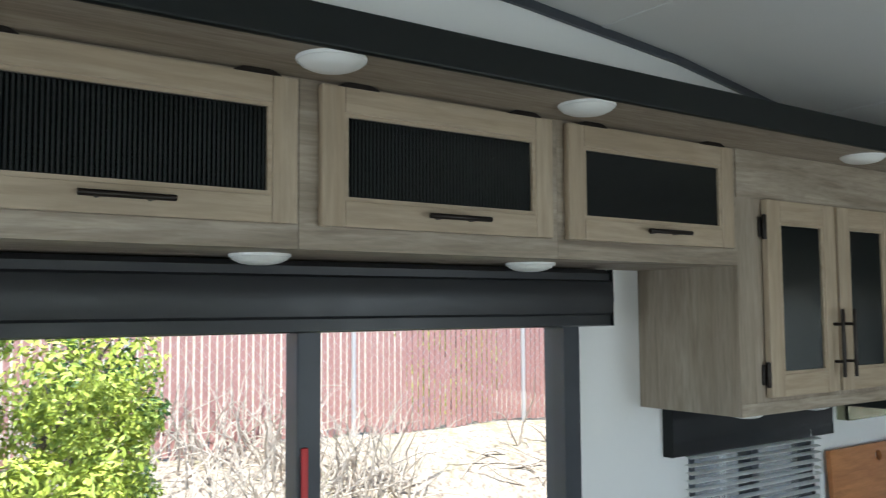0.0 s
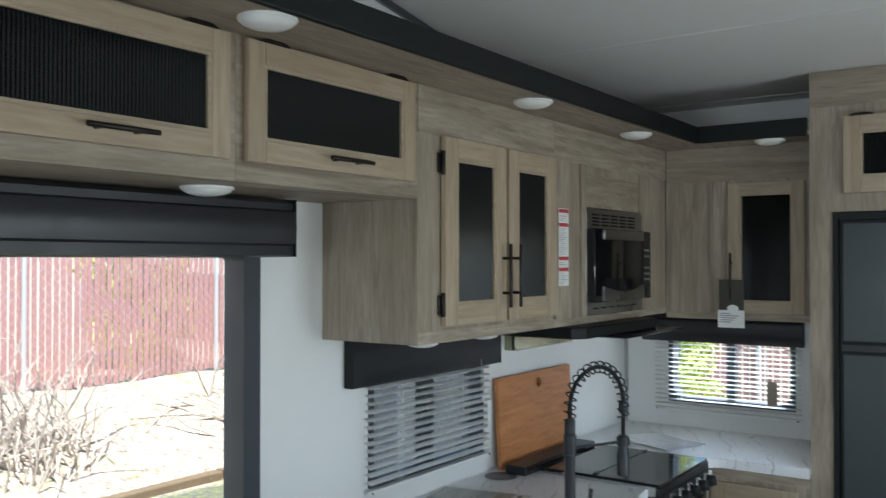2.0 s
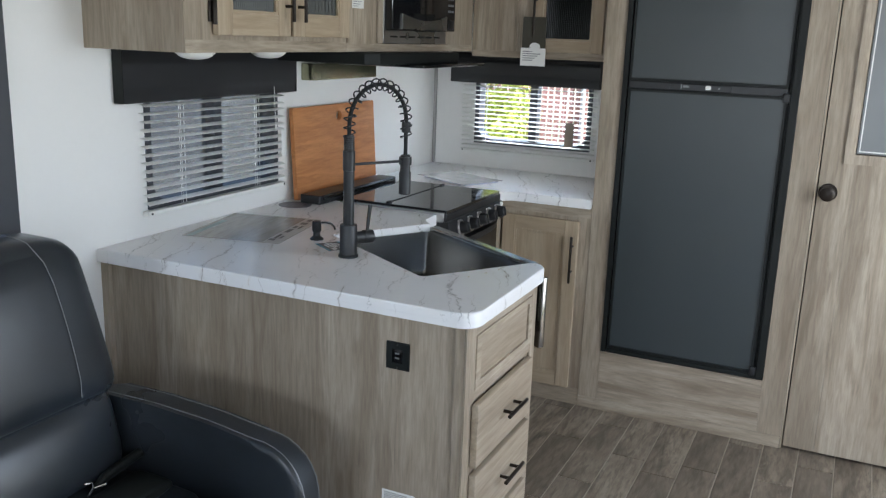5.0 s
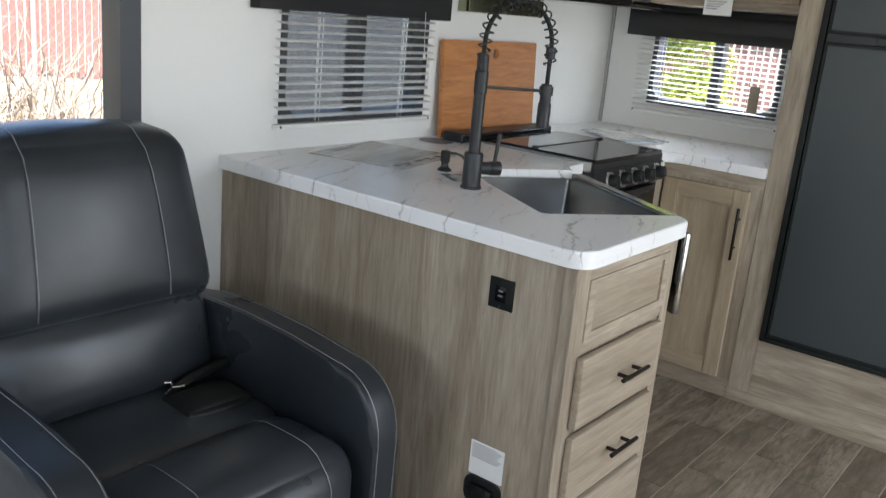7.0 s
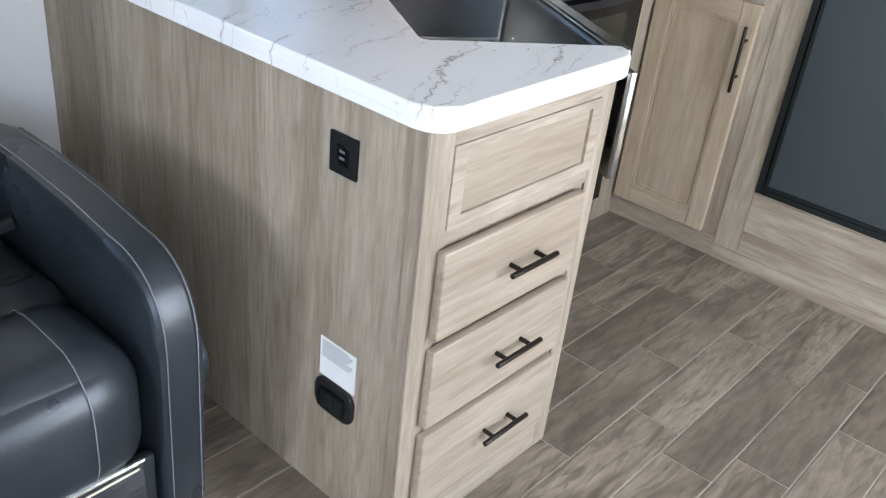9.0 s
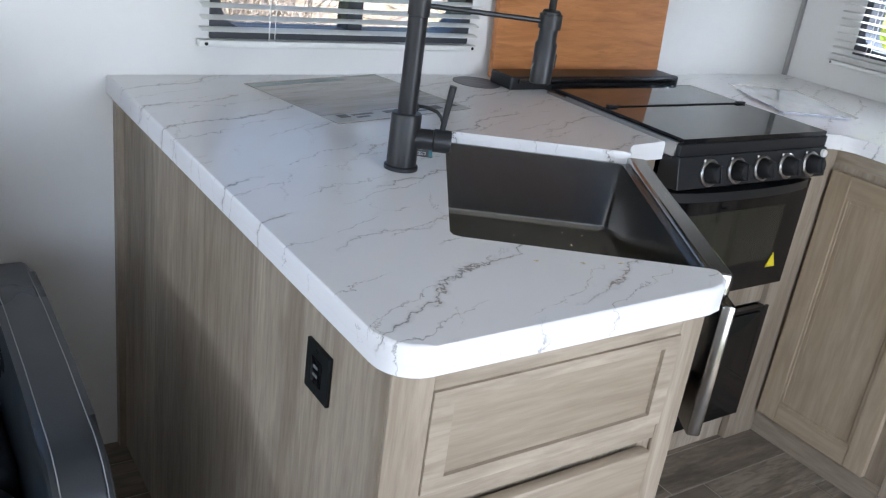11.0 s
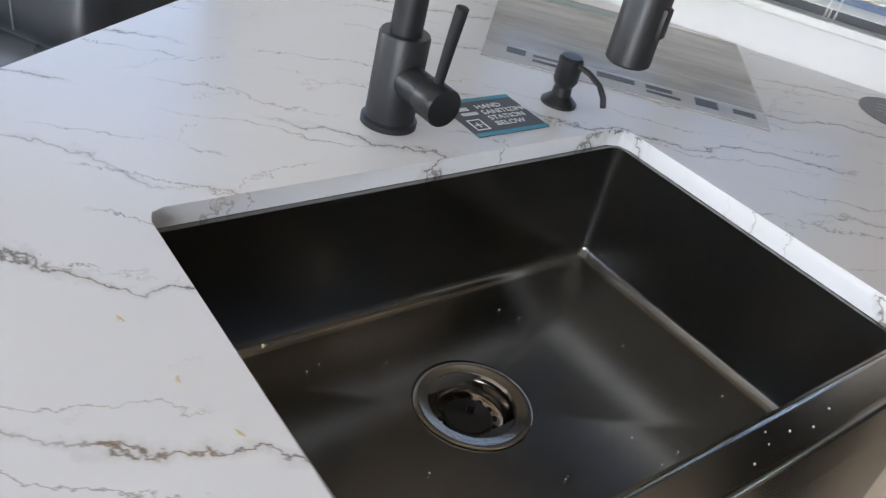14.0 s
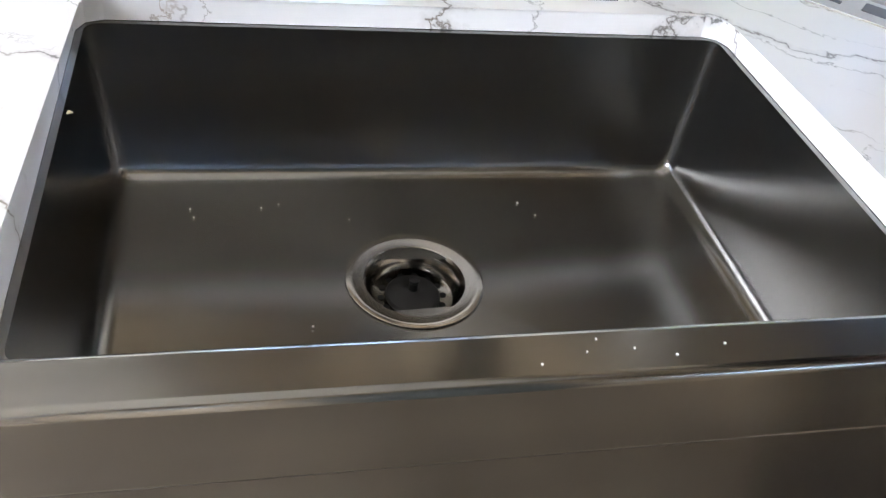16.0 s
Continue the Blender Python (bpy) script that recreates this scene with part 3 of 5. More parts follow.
prism(bm, [(a1[0] - PX, a1[1] - PY), (3.93 - PX, 1.262 - PY), (3.93 - PX, 1.3 - PY), (a1[0] - PX, 1.3 - PY)], 0.70, CT - 0.0405)
part("body", bm, wood_v, pen)
bm = bm_new()
box(bm, 0.0125, 0.0148, 0.0285, YW - PY - 0.0285, 0.001, CT - 0.041)
part("side_panel", bm, wood_v, pen, "greige wood side panel")
pieces("edge_strip", wood_v, pen, ((-0.003, 0.0148, YW - PY - 0.028, YW - PY - 0.001, 0.001, CT - 0.041), (-0.003, 0.0148, 0.002, 0.028, 0.001, CT - 0.041)), 0.002)
pieces("stile", wood_v, pen, ((-0.003, 0.055, -0.004, 0.0015, 0.001, CT - 0.041), (0.462, x_r, -0.004, 0.0015, 0.001, CT - 0.041)), 0.0015)
pieces("rail", wood_h, pen, [(0.055, 0.462, -0.0035, 0.0015, z0, z1) for z0, z1 in ((0.001, 0.09), (0.845, CT - 0.041), (0.672, 0.70), (0.478, 0.49), (0.288, 0.298))], 0.001)
bm = bm_new()
o = [(0.055, 0.70), (0.462, 0.70), (0.462, 0.845), (0.055, 0.845)]
i_ = [(0.085, 0.72), (0.435, 0.72), (0.435, 0.828), (0.085, 0.828)]
ring_frame(bm, o, i_, -0.0075, 0.0012)
fp = part("false_front", bm, wood_h, pen, "recessed greige false drawer front")
pieces("panel", drawer_h, fp, ((0.082, 0.438, -0.0012, 0.0012, 0.717, 0.831),))
for z0, z1 in ((0.494, 0.668), (0.302, 0.474), (0.100, 0.284)):
    bm = bm_new()
    box(bm, 0.040, 0.440, -0.024, -0.0045, z0, z1, 0.004, 2)
    d = part("drawer", bm, drawer_h, pen)
    bar_handle(d, 0.262, z1 - 0.085, 0.135, False, -0.024)

# ---- sink ----
sink = thing("kitchen_sink", Matrix.Translation((*sn(S0, NF), 0)) @ pose(0, 0, 0, 0, 0, SA), "dark gunmetal steel apron-front sink set in the worktop", "sink")
SW, SD = S1 - S0, NF - NB
bm = bm_new()
rows = []
ins = ((0.0085, CT - 0.0245, 0.012), (0.017, 0.764, 0.012), (0.0195, 0.756, 0.013), (0.0245, 0.751, 0.014), (0.034, 0.749, 0.016))
for d_, z, r in ins:
    rows.append([bm.verts.new((x, y, z)) for x, y in rounded(-0.003 + d_, SW + 0.003 - d_, 0.0165 + d_, SD + 0.003 - d_, r, 4)])
n = len(rows[0])
for a, b in zip(rows, rows[1:]):
    for k in range(n):
        bm.faces.new((a[k], a[(k + 1) % n], b[(k + 1) % n], b[k]))
DX, DY = 0.266, 0.236
ring = []
for v in rows[-1]:
    ang = math.atan2(v.co.y - DY, v.co.x - DX)
    ring.append(bm.verts.new((DX + 0.056 * math.cos(ang), DY + 0.056 * math.sin(ang), 0.7465)))
for k in range(n):
    bm.faces.new((rows[-1][k], rows[-1][(k + 1) % n], ring[(k + 1) % n], ring[k]))
out = [[bm.verts.new((x, y, z)) for x, y in rounded(-0.012, SW + 0.012, 0.0125, SD + 0.012, 0.02, 4)] for z in (CT - 0.0245, 0.735)]
for k in range(n):
    bm.faces.new((rows[0][k], out[0][k], out[0][(k + 1) % n], rows[0][(k + 1) % n]))
    bm.faces.new((out[0][k], out[1][k], out[1][(k + 1) % n], out[0][(k + 1) % n]))
part("bowl", bm, sink_steel, sink)
bm = bm_new()
box(bm, 0.0015, SW - 0.0015, -0.022, 0.0175, CT - 0.075, CT - 0.008, 0.006, 3)
box(bm, -0.040, SW + 0.03, -0.020, 0.002, 0.66, CT - 0.0405, 0.004)
box(bm, 0.0015, SW - 0.0015, 0.002, 0.0120, 0.75, CT - 0.076)
part("apron", bm, sink_steel, sink, "dark steel front apron")
bm = bm_new()
lathe(bm, [(0.0405, 0.734), (0.0415, 0.7450), (0.0435, 0.7474), (0.052, 0.7482), (0.0572, 0.7492), (0.0588, 0.7487), (0.0592, 0.7475), (0.0592, 0.742)], (DX, DY, 0), 48, False)
dr = part("drain_ring", bm, polished, sink, "polished steel drain ring")
bm = bm_new()
lathe(bm, [(0.0412, 0.7395), (0.0402, 0.7418), (0.0392, 0.7405), (0.0380, 0.7335), (0.0350, 0.7290), (0.0310, 0.7275), (0.012, 0.7275), (0.004, 0.728), (0.001, 0.728)], (DX, DY, 0), 40, False)
bk_ = part("basket", bm, polished, sink, "steel strainer basket")
bm = bm_new()
lathe(bm, [(0.0235, 0.7280), (0.0240, 0.7300), (0.0225, 0.7320), (0.014, 0.7342), (0.007, 0.7352), (0.0042, 0.7365), (0.0034, 0.7440), (0.0042, 0.7450), (0.0042, 0.7475), (0.001, 0.7485)], (DX, DY, 0), 32)
part("plug", bm, black_metal, sink, "black strainer plug with a small pull pin")
for k in range(14):
    a = 2 * math.pi * k / 14
    bm = bm_new()
    cyl(bm, (DX + 0.0268 * math.cos(a), DY + 0.0268 * math.sin(a), 0.7272), (DX + 0.0268 * math.cos(a), DY + 0.0268 * math.sin(a), 0.7282), 0.0031, 10)
    part("strainer_hole", bm, black_trim, bk_)
# specks left in and round the bowl
rng = random.Random(8)
bm = bm_new()
for k in range(29):
    x, y, z = rng.uniform(0.05, SW - 0.05), rng.uniform(0.07, SD - 0.05), 0.7494
    if k > 22:
        x, y, z = rng.uniform(0.25, SW - 0.02), rng.uniform(-0.012, 0.012), CT - 0.0079
    elif math.hypot(x - DX, y - DY) < 0.068:
        continue
    q = rng.uniform(0.0003, 0.0008)
    box(bm, x - q, x + q, y - q, y + q, z, z + 0.0007)
tagged(part("speck", bm, paper_white, sink, "pale dust specks"), kind="stuff")

# ---- base cabinet beside the fridge, filler beside the stove ----
cab = thing("base_cabinet", pose(4.59, 1.2405, 0, 0, 0, -90), "pale maple base cabinet with one panelled door", "cabinet")
bm = bm_new()
box(bm, -0.615, 0.398, 0.002, XB - 4.59 - 0.002, 0, CT - 0.041)
part("body", bm, wood_v, cab)
pieces("rail", wood_h, cab, ((0.0, 0.398, -0.001, 0.0015, 0.838, CT - 0.041), (0.0, 0.398, -0.001, 0.0015, 0.001, 0.075)))
d = framed_door(cab, 0.012, 0.352, 0.078, 0.822, 0.058, False)
bar_handle(d, 0.333, 0.66, 0.20, True)
sf = thing("stove_surround", pose(3.945, 1.2405, 0), "greige wood filler boards round the stove", "filler panel")
pieces("board", wood_v, sf, ((0.521, 0.643, 0.0, 0.02, 0, CT - 0.0425), (0.0, 0.5205, 0.022, 0.04, 0.0, 0.089), (0.0, 0.5205, 0.015, 0.04, 0.442, 0.50)))

# ---- fridge and its tall cabinet ----
FX = 4.59
tall = thing("fridge_cabinet", pose(FX, 0.841, 0, 0, 0, -90), "tall greige wood cabinet built round the fridge", "cabinet")
D = XB - FX - 0.002
pieces("panel", wood_v, tall, [(x0, x1, 0.0, D, z0, z1) for x0, x1, z0, z1 in ((0, 0.0825, 0, ZC - 0.001), (0.7455, 0.836, 0, ZC - 0.001), (0.083, 0.745, 1.920, ZC - 0.001))])
pieces("base_panel", wood_h, tall, ((0.083, 0.745, 0.0, D, 0, 0.270),))
pieces("back_panel", wood_v, tall, ((0.083, 0.745, D - 0.02, D, 0.270, 1.920),))
pieces("rail", wood_h, tall, ((0.001, 0.836, -0.002, -0.0002, 2.33, ZC - 0.002), (0.085, 0.742, -0.004, -0.0002, 0.10, 0.13), (0.085, 0.742, -0.004, -0.0002, 0.236, 0.264), (0.0, 0.836, -0.006, -0.0002, 0.001, 0.05)), 0.0008)
d = framed_door(tall, 0.125, 0.72, 1.99, 2.285, 0.062)
bar_handle(d, 0.42, 2.018, 0.155)
for hx in (0.19, 0.65):
    hinge(d, hx, 2.285, False)

fridge = thing("fridge", pose(FX, 0.7565, 0.272, 0, 0, -90), "black two-door absorption fridge with satin panels", "fridge")
FW, FH = 0.660, 1.646
bm = bm_new()
box(bm, 0.004, FW - 0.004, 0.02, 0.5, 0.004, FH - 0.004)
part("body", bm, black_trim, fridge)
bm = bm_new()
for x0, x1, z0, z1 in ((0, 0.022, 0, FH), (FW - 0.03, FW, 0, FH), (0.022, FW - 0.03, 0, 0.02), (0.022, FW - 0.03, FH - 0.03, FH)):
    box(bm, x0, x1, -0.010, 0.02, z0, z1, 0.003)
part("surround", bm, black_trim, fridge, "black surround frame")
for nm, z0, z1 in (("fridge_door", 0.030, 1.105), ("freezer_door", 1.15, FH - 0.04)):
    bm = bm_new()
    box(bm, 0.034, FW - 0.046, -0.008, 0.019, z0, z1, 0.003)
    d = part(nm, bm, fridge_black, fridge)
    bm = bm_new()
    o = [(0.028, z0 - 0.006), (FW - 0.040, z0 - 0.006), (FW - 0.040, z1 + 0.006), (0.028, z1 + 0.006)]
    i_ = [(0.037, z0 + 0.004), (FW - 0.049, z0 + 0.004), (FW - 0.049, z1 - 0.004), (0.037, z1 - 0.004)]
    ring_frame(bm, o, i_, -0.014, 0.018)
    part("door_frame", bm, black_trim, d)
bm = bm_new()
box(bm, 0.028, FW - 0.04, -0.016, 0.018, 1.111, 1.144, 0.004)
box(bm, 0.19, 0.42, -0.021, -0.015, 1.114, 1.141, 0.003)
ctl = part("control_strip", bm, black_metal, fridge)
bm = bm_new()
box(bm, 0.325, 0.345, -0.0225, -0.0205, 1.121, 1.137, 0.002)
part("button", bm, white_plastic, ctl, "white square button")
bm = bm_new()
box(bm, 0.232, 0.236, -0.0225, -0.0205, 1.120, 1.138)
part("marking", bm, frosted, ctl)
pieces("marking", frosted, ctl, ((0.240, 0.262, -0.0225, -0.0205, 1.126, 1.134),))
bm = bm_new()
cyl(bm, (0.375, -0.0225, 1.128), (0.375, -0.0205, 1.128), 0.004, 10)
part("marking", bm, frosted, ctl)
for z0 in (0.018, 1.09, FH - 0.045):
    bm = bm_new()
    box(bm, FW - 0.055, FW - 0.03, -0.022, -0.004, z0, z0 + 0.035, 0.004)
    part("hinge", bm, black_metal, fridge)

# ---- pantry door and the wall about it ----
bm = bm_new()
box(bm, FX + 0.004, XB - 0.001, -0.004, 0.004, 0, ZC - 0.001)
box(bm, FX + 0.002, FX + 0.03, -0.78, -0.005, 2.012, ZC - 0.001)
box(bm, FX + 0.002, FX + 0.03, -1.199, -0.70, 0, 2.012)
solid("pantry_wall", bm, wood_v, "greige wood panel wall round the pantry door", "wall", kind="structure")
pd = thing("door_1", pose(FX, -0.008, 0.012, 0, 0, -90), "greige wood pantry door with a smoked glass panel", "door", kind="structure")
bm = bm_new()
PW, PH = 0.69, 1.992
for x0, x1, z0, z1 in ((0, 0.115, 0, PH), (PW - 0.115, PW, 0, PH), (0.115, PW - 0.115, 0, 1.185), (0.115, PW - 0.115, 1.885, PH)):
    box(bm, x0, x1, 0.004, 0.034, z0, z1, 0.0015)
part("slab", bm, wood_v, pd)
bm = bm_new()
o = [(0.075, 1.145), (PW - 0.075, 1.145), (PW - 0.075, 1.925), (0.075, 1.925)]
i_ = [(0.110, 1.18), (PW - 0.110, 1.18), (PW - 0.110, 1.89), (0.110, 1.89)]
ring_frame(bm, o, i_, -0.008, 0.006)
part("moulding", bm, wood_v, pd, "greige glass-panel moulding")
bm = bm_new()
box(bm, 0.10, PW - 0.10, 0.004, 0.012, 1.17, 1.90)
gl = part("glass", bm, frosted, pd, "smoked frosted glass panel")
bm = bm_new()
gl_text = gl
o = [(0.120, 1.19), (PW - 0.120, 1.19), (PW - 0.120, 1.88), (0.120, 1.88)]
i_ = [(0.124, 1.194), (PW - 0.124, 1.194), (PW - 0.124, 1.876), (0.124, 1.876)]
ring_frame(bm, o, i_, 0.0032, 0.0045)
part("etched_line", bm, paper_white, gl)
bm = bm_new()
m_knob = pose(0.036, 0.004, 1.033, 90, 0, 0)
lathe(bm, [(0.033, 0.0), (0.033, 0.004), (0.029, 0.008), (0.013, 0.010), (0.011, 0.028), (0.022, 0.036), (0.028, 0.048), (0.026, 0.058), (0.014, 0.064), (0.001, 0.065)])
bm.transform(m_knob)
part("knob", bm, handle_mat, pd, "oil-rubbed bronze door knob")

# ---- windows, shades and blinds ----
def window(name, m, w, h, r, frame_w, mullions, label, glass_mat, depth=0.075):
    """Local x along the wall, y outwards, z up; the opening is w by h."""
    win = thing(name, m, label, "window", kind="structure")
    bm = bm_new()
    outer = rounded(0, w, 0, h, 0.002, 5)
    inner = rounded(frame_w, w - frame_w, frame_w, h - frame_w, r, 5)
    ring_frame(bm, outer, inner, -0.006, depth)
    part("window_frame", bm, frame_grey, win)
    for x in mullions:
        bm = bm_new()
        box(bm, x - 0.02, x + 0.02, 0.012, depth - 0.005, frame_w * 0.5, h - frame_w * 0.5, 0.003)
        part("mullion", bm, frame_grey, win)
    bm = bm_new()
    box(bm, frame_w * 0.6, w - frame_w * 0.6, 0.045, 0.049, frame_w * 0.6, h - frame_w * 0.6)
    g = part("pane", bm, glass_mat, win)
    g.visible_shadow = False
    return win


tinted = clear_glass("tinted window glass", (0.55, 0.57, 0.58))
big = window("window_1", pose(WIN[0], YW, WIN[2]), WIN[1] - WIN[0] + 0.03, WIN[3] - WIN[2], 0.01, 0.06, (), "large sliding window with charcoal frame", pane_glass)
bm = bm_new()
box(bm, 0.817, 0.878, -0.003, 0.06, 0.04, WIN[3] - WIN[2] - 0.04, 0.004)
part("mullion", bm, frame_grey, big)
bm = bm_new()
box(bm, 0.826, 0.842, -0.012, -0.003, 0.36, 0.62, 0.003)
part("latch", bm, plain("red plastic", (0.55, 0.03, 0.03), 0.4), big, "red emergency latch")
window("window_2", pose(KWIN[0], YW, KWIN[2]), KWIN[1] - KWIN[0], KWIN[3] - KWIN[2], 0.06, 0.022, (0.36,), "small rounded kitchen window with tinted glass", tinted)
window("window_3", pose(XB, BWIN[1], BWIN[2], 0, 0, -90), BWIN[1] - BWIN[0], BWIN[3] - BWIN[2], 0.06, 0.022, (0.30,), "small rounded end window with black frame", pane_glass)
# Assumed window in the unseen south wall, where a fill lamp stands.
window("window_4", pose(0.1, YS - T, 0.85), 2.2, 1.1, 0.06, 0.03, (1.1,), "assumed wide window in the unseen wall opposite the kitchen", pane_glass)


def shade(m, w, h, d, label):
    """A black roller-shade cassette with a rounded front."""
    ob = thing("window_valance", m, label, "valance", "black window valances")
    prof = [(0, 0), (0, h)] + [(-d * 0.72, h), (-d * 0.86, h - 0.012), (-d * 0.86, h - 0.03), (-d * 0.95, h - 0.036)]
    prof += [(-d * (0.95 + 0.05 * math.sin(math.pi * k / 6)), h - 0.036 - (h - 0.072) * k / 6) for k in range(1, 6)] + [(-d * 0.95, 0.036), (-d * 0.88, 0.03), (-d * 0.88, 0.004), (-d * 0.8, 0.0)]
    bm = bm_new()
    rows = [[bm.verts.new((x, y, z)) for y, z in prof] for x in (0, w)]
    n = len(prof)
    for k in range(n):
        bm.faces.new((rows[0][k], rows[0][(k + 1) % n], rows[1][(k + 1) % n], rows[1][k]))
    bm.faces.new(rows[0][::-1])
    bm.faces.new(rows[1])
    part("cassette", bm, black_fabric, ob)
    pieces("end_cap", black_trim, ob, [(x, x + 0.003, -d * 0.96, -0.001, 0.001, h - 0.001) for x in (-0.003, w)])
    return ob


black_fabric = plain("black leatherette valance", (0.018, 0.019, 0.021), 0.36, mottle=0.15, scale=200, bump=0.15)
shade(pose(0.55, YW - 0.001, 1.742), 2.13, 0.158, 0.115, "black padded shade cassette above the large window")
kv = shade(pose(3.005, YW - 0.001, 1.335), 0.868, 0.158, 0.04, "flat black valance above the kitchen window")
shade(pose(XB - 0.001, 1.748, 1.338, 0, 0, -90), 0.755, 0.145, 0.05, "flat black valance above the end window")


def blind(m, w, z_top, count, pitch, cords, label, tilt, seed):
    rng = random.Random(seed)
    ob = thing("venetian_blind", m, label, "blind", "white venetian blinds")
    bm = bm_new()
    n, prof = 5, []
    for k in range(n):
        a = -0.5 + k / (n - 1)
        prof.append((a * 0.024, 0.0016 * (1 - 4 * a * a)))
    top = [[bm.verts.new((x, y, z + 0.0004)) for y, z in prof] for x in (0, w)]
    bot = [[bm.verts.new((x, y, z - 0.0004)) for y, z in prof] for x in (0, w)]
    for k in range(n - 1):
        bm.faces.new((top[0][k], top[1][k], top[1][k + 1], top[0][k + 1]))
        bm.faces.new((bot[0][k], bot[0][k + 1], bot[1][k + 1], bot[1][k]))
    for s in (0, 1):
        bm.faces.new([*top[s], *bot[s][::-1]])
    bm.faces.new((top[0][0], bot[0][0], bot[1][0], top[1][0]))
    bm.faces.new((top[0][-1], top[1][-1], bot[1][-1], bot[0][-1]))
    me = mesh_of("slat", bm, blind_white)
    for k in range(count):
        part("slat", me, None, ob, m=pose(rng.uniform(-0.003, 0.003), -0.02, z_top - k * pitch, tilt + rng.uniform(-3, 3), rng.uniform(-0.25, 0.25), rng.uniform(-0.3, 0.3)))
    zb = z_top - count * pitch - 0.004
    bm = bm_new()
    box(bm, -0.002, w + 0.002, -0.033, -0.008, zb - 0.007, zb + 0.007, 0.003)
    br = part("bottom_rail", bm, blind_white, ob)
    for x in (0.012, w - 0.012):
        bm = bm_new()
        cyl(bm, (x, -0.0345, zb), (x, -0.033, zb), 0.004, 8)
        part("rail_plug", bm, black_trim, br)
    for x in cords:
        for dx_ in (-0.007, 0.0, 0.007):
            bm = bm_new()
            tube(bm, [(x + dx_, -0.033 if dx_ else -0.02, z_top + 0.03), (x + dx_ * 1.1, -0.0335 if dx_ else -0.02, (z_top + zb) / 2), (x + dx_, -0.033 if dx_ else -0.02, zb)], 0.0008, 5)
            part("cord", bm, blind_white, ob)
    return ob


kb = blind(pose(3.092, YW, 0), 0.72, 1.35, 14, 0.0252, (0.16, 0.55), "white slatted blind, partly open, over the kitchen window", 15, 1)
bm = bm_new()
tube(bm, [(0.645, -0.037, 1.36), (0.648, -0.038, 1.27), (0.655, -0.037, 1.225)], 0.001, 5)
lathe(bm, [(0.001, 0.0), (0.004, -0.004), (0.005, -0.016), (0.002, -0.022)], (0.655, -0.037, 1.226), 10)
part("pull_cord", bm, blind_white, kb, "pull cord with a small tassel")
bm = bm_new()
box(bm, 0.685, 0.712, -0.041, -0.038, 1.10, 1.20, 0.001)
part("tag", bm, paper_white, kb, "small white warning tag")
bb = blind(pose(XB, 1.692, 0, 0, 0, -90), 0.69, 1.345, 15, 0.0225, (0.13, 0.54), "white slatted blind, open, over the end window", 7, 2)
bm = bm_new()
box(bm, 0.545, 0.59, -0.041, -0.038, 1.06, 1.175, 0.001)
part("tag", bm, plain("buff card tag", (0.34, 0.28, 0.22), 0.6), bb, "buff warning tag")


# ---- round lamps ----
def puck(x, y, z, r=0.062):
    ob = thing("puck_light", pose(x, y, z), "round white surface-mounted ceiling lamp, switched off", "ceiling light", "round lamps under soffit and cabinets")
    bm = bm_new()
    lathe(bm, [(r, 0.0), (r, -0.004), (r * 0.985, -0.006), (r * 0.95, -0.007), (r * 0.95, 0.0)], (0, 0, 0), 40)
    part("rim", bm, white_plastic, ob)
    bm = bm_new()
    lathe(bm, [(r * 0.945, -0.006), (r * 0.86, -0.012), (r * 0.65, -0.018), (r * 0.35, -0.0215), (0.002, -0.0225)], (0, 0, 0), 40)
    part("lens", bm, lamp_lens, ob)


for x, y in ((0.95, 1.36), (1.585, 1.355), (2.205, 1.36), (3.335, 1.375), (4.18, 1.39), (4.66, 1.01)):
    puck(x, y, SOF - 0.0005)
for x in (0.86, 1.59, 2.305):
    puck(x, 1.665, OZ - 0.0005)
for x in (3.06, 3.40):
    puck(x, 1.60, KZ - 0.0005, 0.055)

# ---- microwave, warning label, range hood ----
mw = thing("microwave", pose(3.945, FY, 1.525), "built-in microwave, black glass door and brushed steel trim", "microwave")
bm = bm_new()
box(bm, 0.02, 0.51, 0.004, 0.33, 0.01, 0.40)
part("body", bm, black_trim, mw)
bm = bm_new()
for x0, x1, z0, z1 in ((0, 0.53, 0, 0.048), (0, 0.53, 0.328, 0.405), (0, 0.012, 0.048, 0.328), (0.518, 0.53, 0.048, 0.328)):
    box(bm, x0, x1, -0.012, 0.0035, z0, z1, 0.002)
tr = part("trim_kit", bm, steel, mw, "brushed steel trim frame")
for r_ in range(4):
    for c_ in range(5):
        bm = bm_new()
        box(bm, 0.045 + c_ * 0.084, 0.115 + c_ * 0.084, -0.0128, -0.0115, 0.340 + r_ * 0.013, 0.347 + r_ * 0.013, 0.0004)
        part("vent_slot", bm, black_trim, tr)
for c_ in range(6):
    bm = bm_new()
    box(bm, 0.05 + c_ * 0.073, 0.105 + c_ * 0.073, -0.0128, -0.0115, 0.022, 0.028, 0.0004)
    part("vent_slot", bm, black_trim, tr)
bm = bm_new()
box(bm, 0.004, 0.545, -0.045, -0.0125, 0.05, 0.328, 0.004)
door = part("door", bm, black_gloss, mw, "black glass door")
bm = bm_new()
box(bm, 0.075, 0.455, -0.052, -0.0445, 0.288, 0.325, 0.003)
prism(bm, [(0.075, 0.053), (0.455, 0.053), (0.455, 0.108)] + [(0.455 - 0.38 * k / 10, 0.108 - 0.022 * math.sin(math.pi * k / 10)) for k in range(1, 10)] + [(0.075, 0.108)], 0.0446, 0.052)
for v in bm.verts:
    if v.co.z < 0.0525 and v.co.y > 0.0:
        v.co = Vector((v.co.x, -v.co.z, v.co.y))
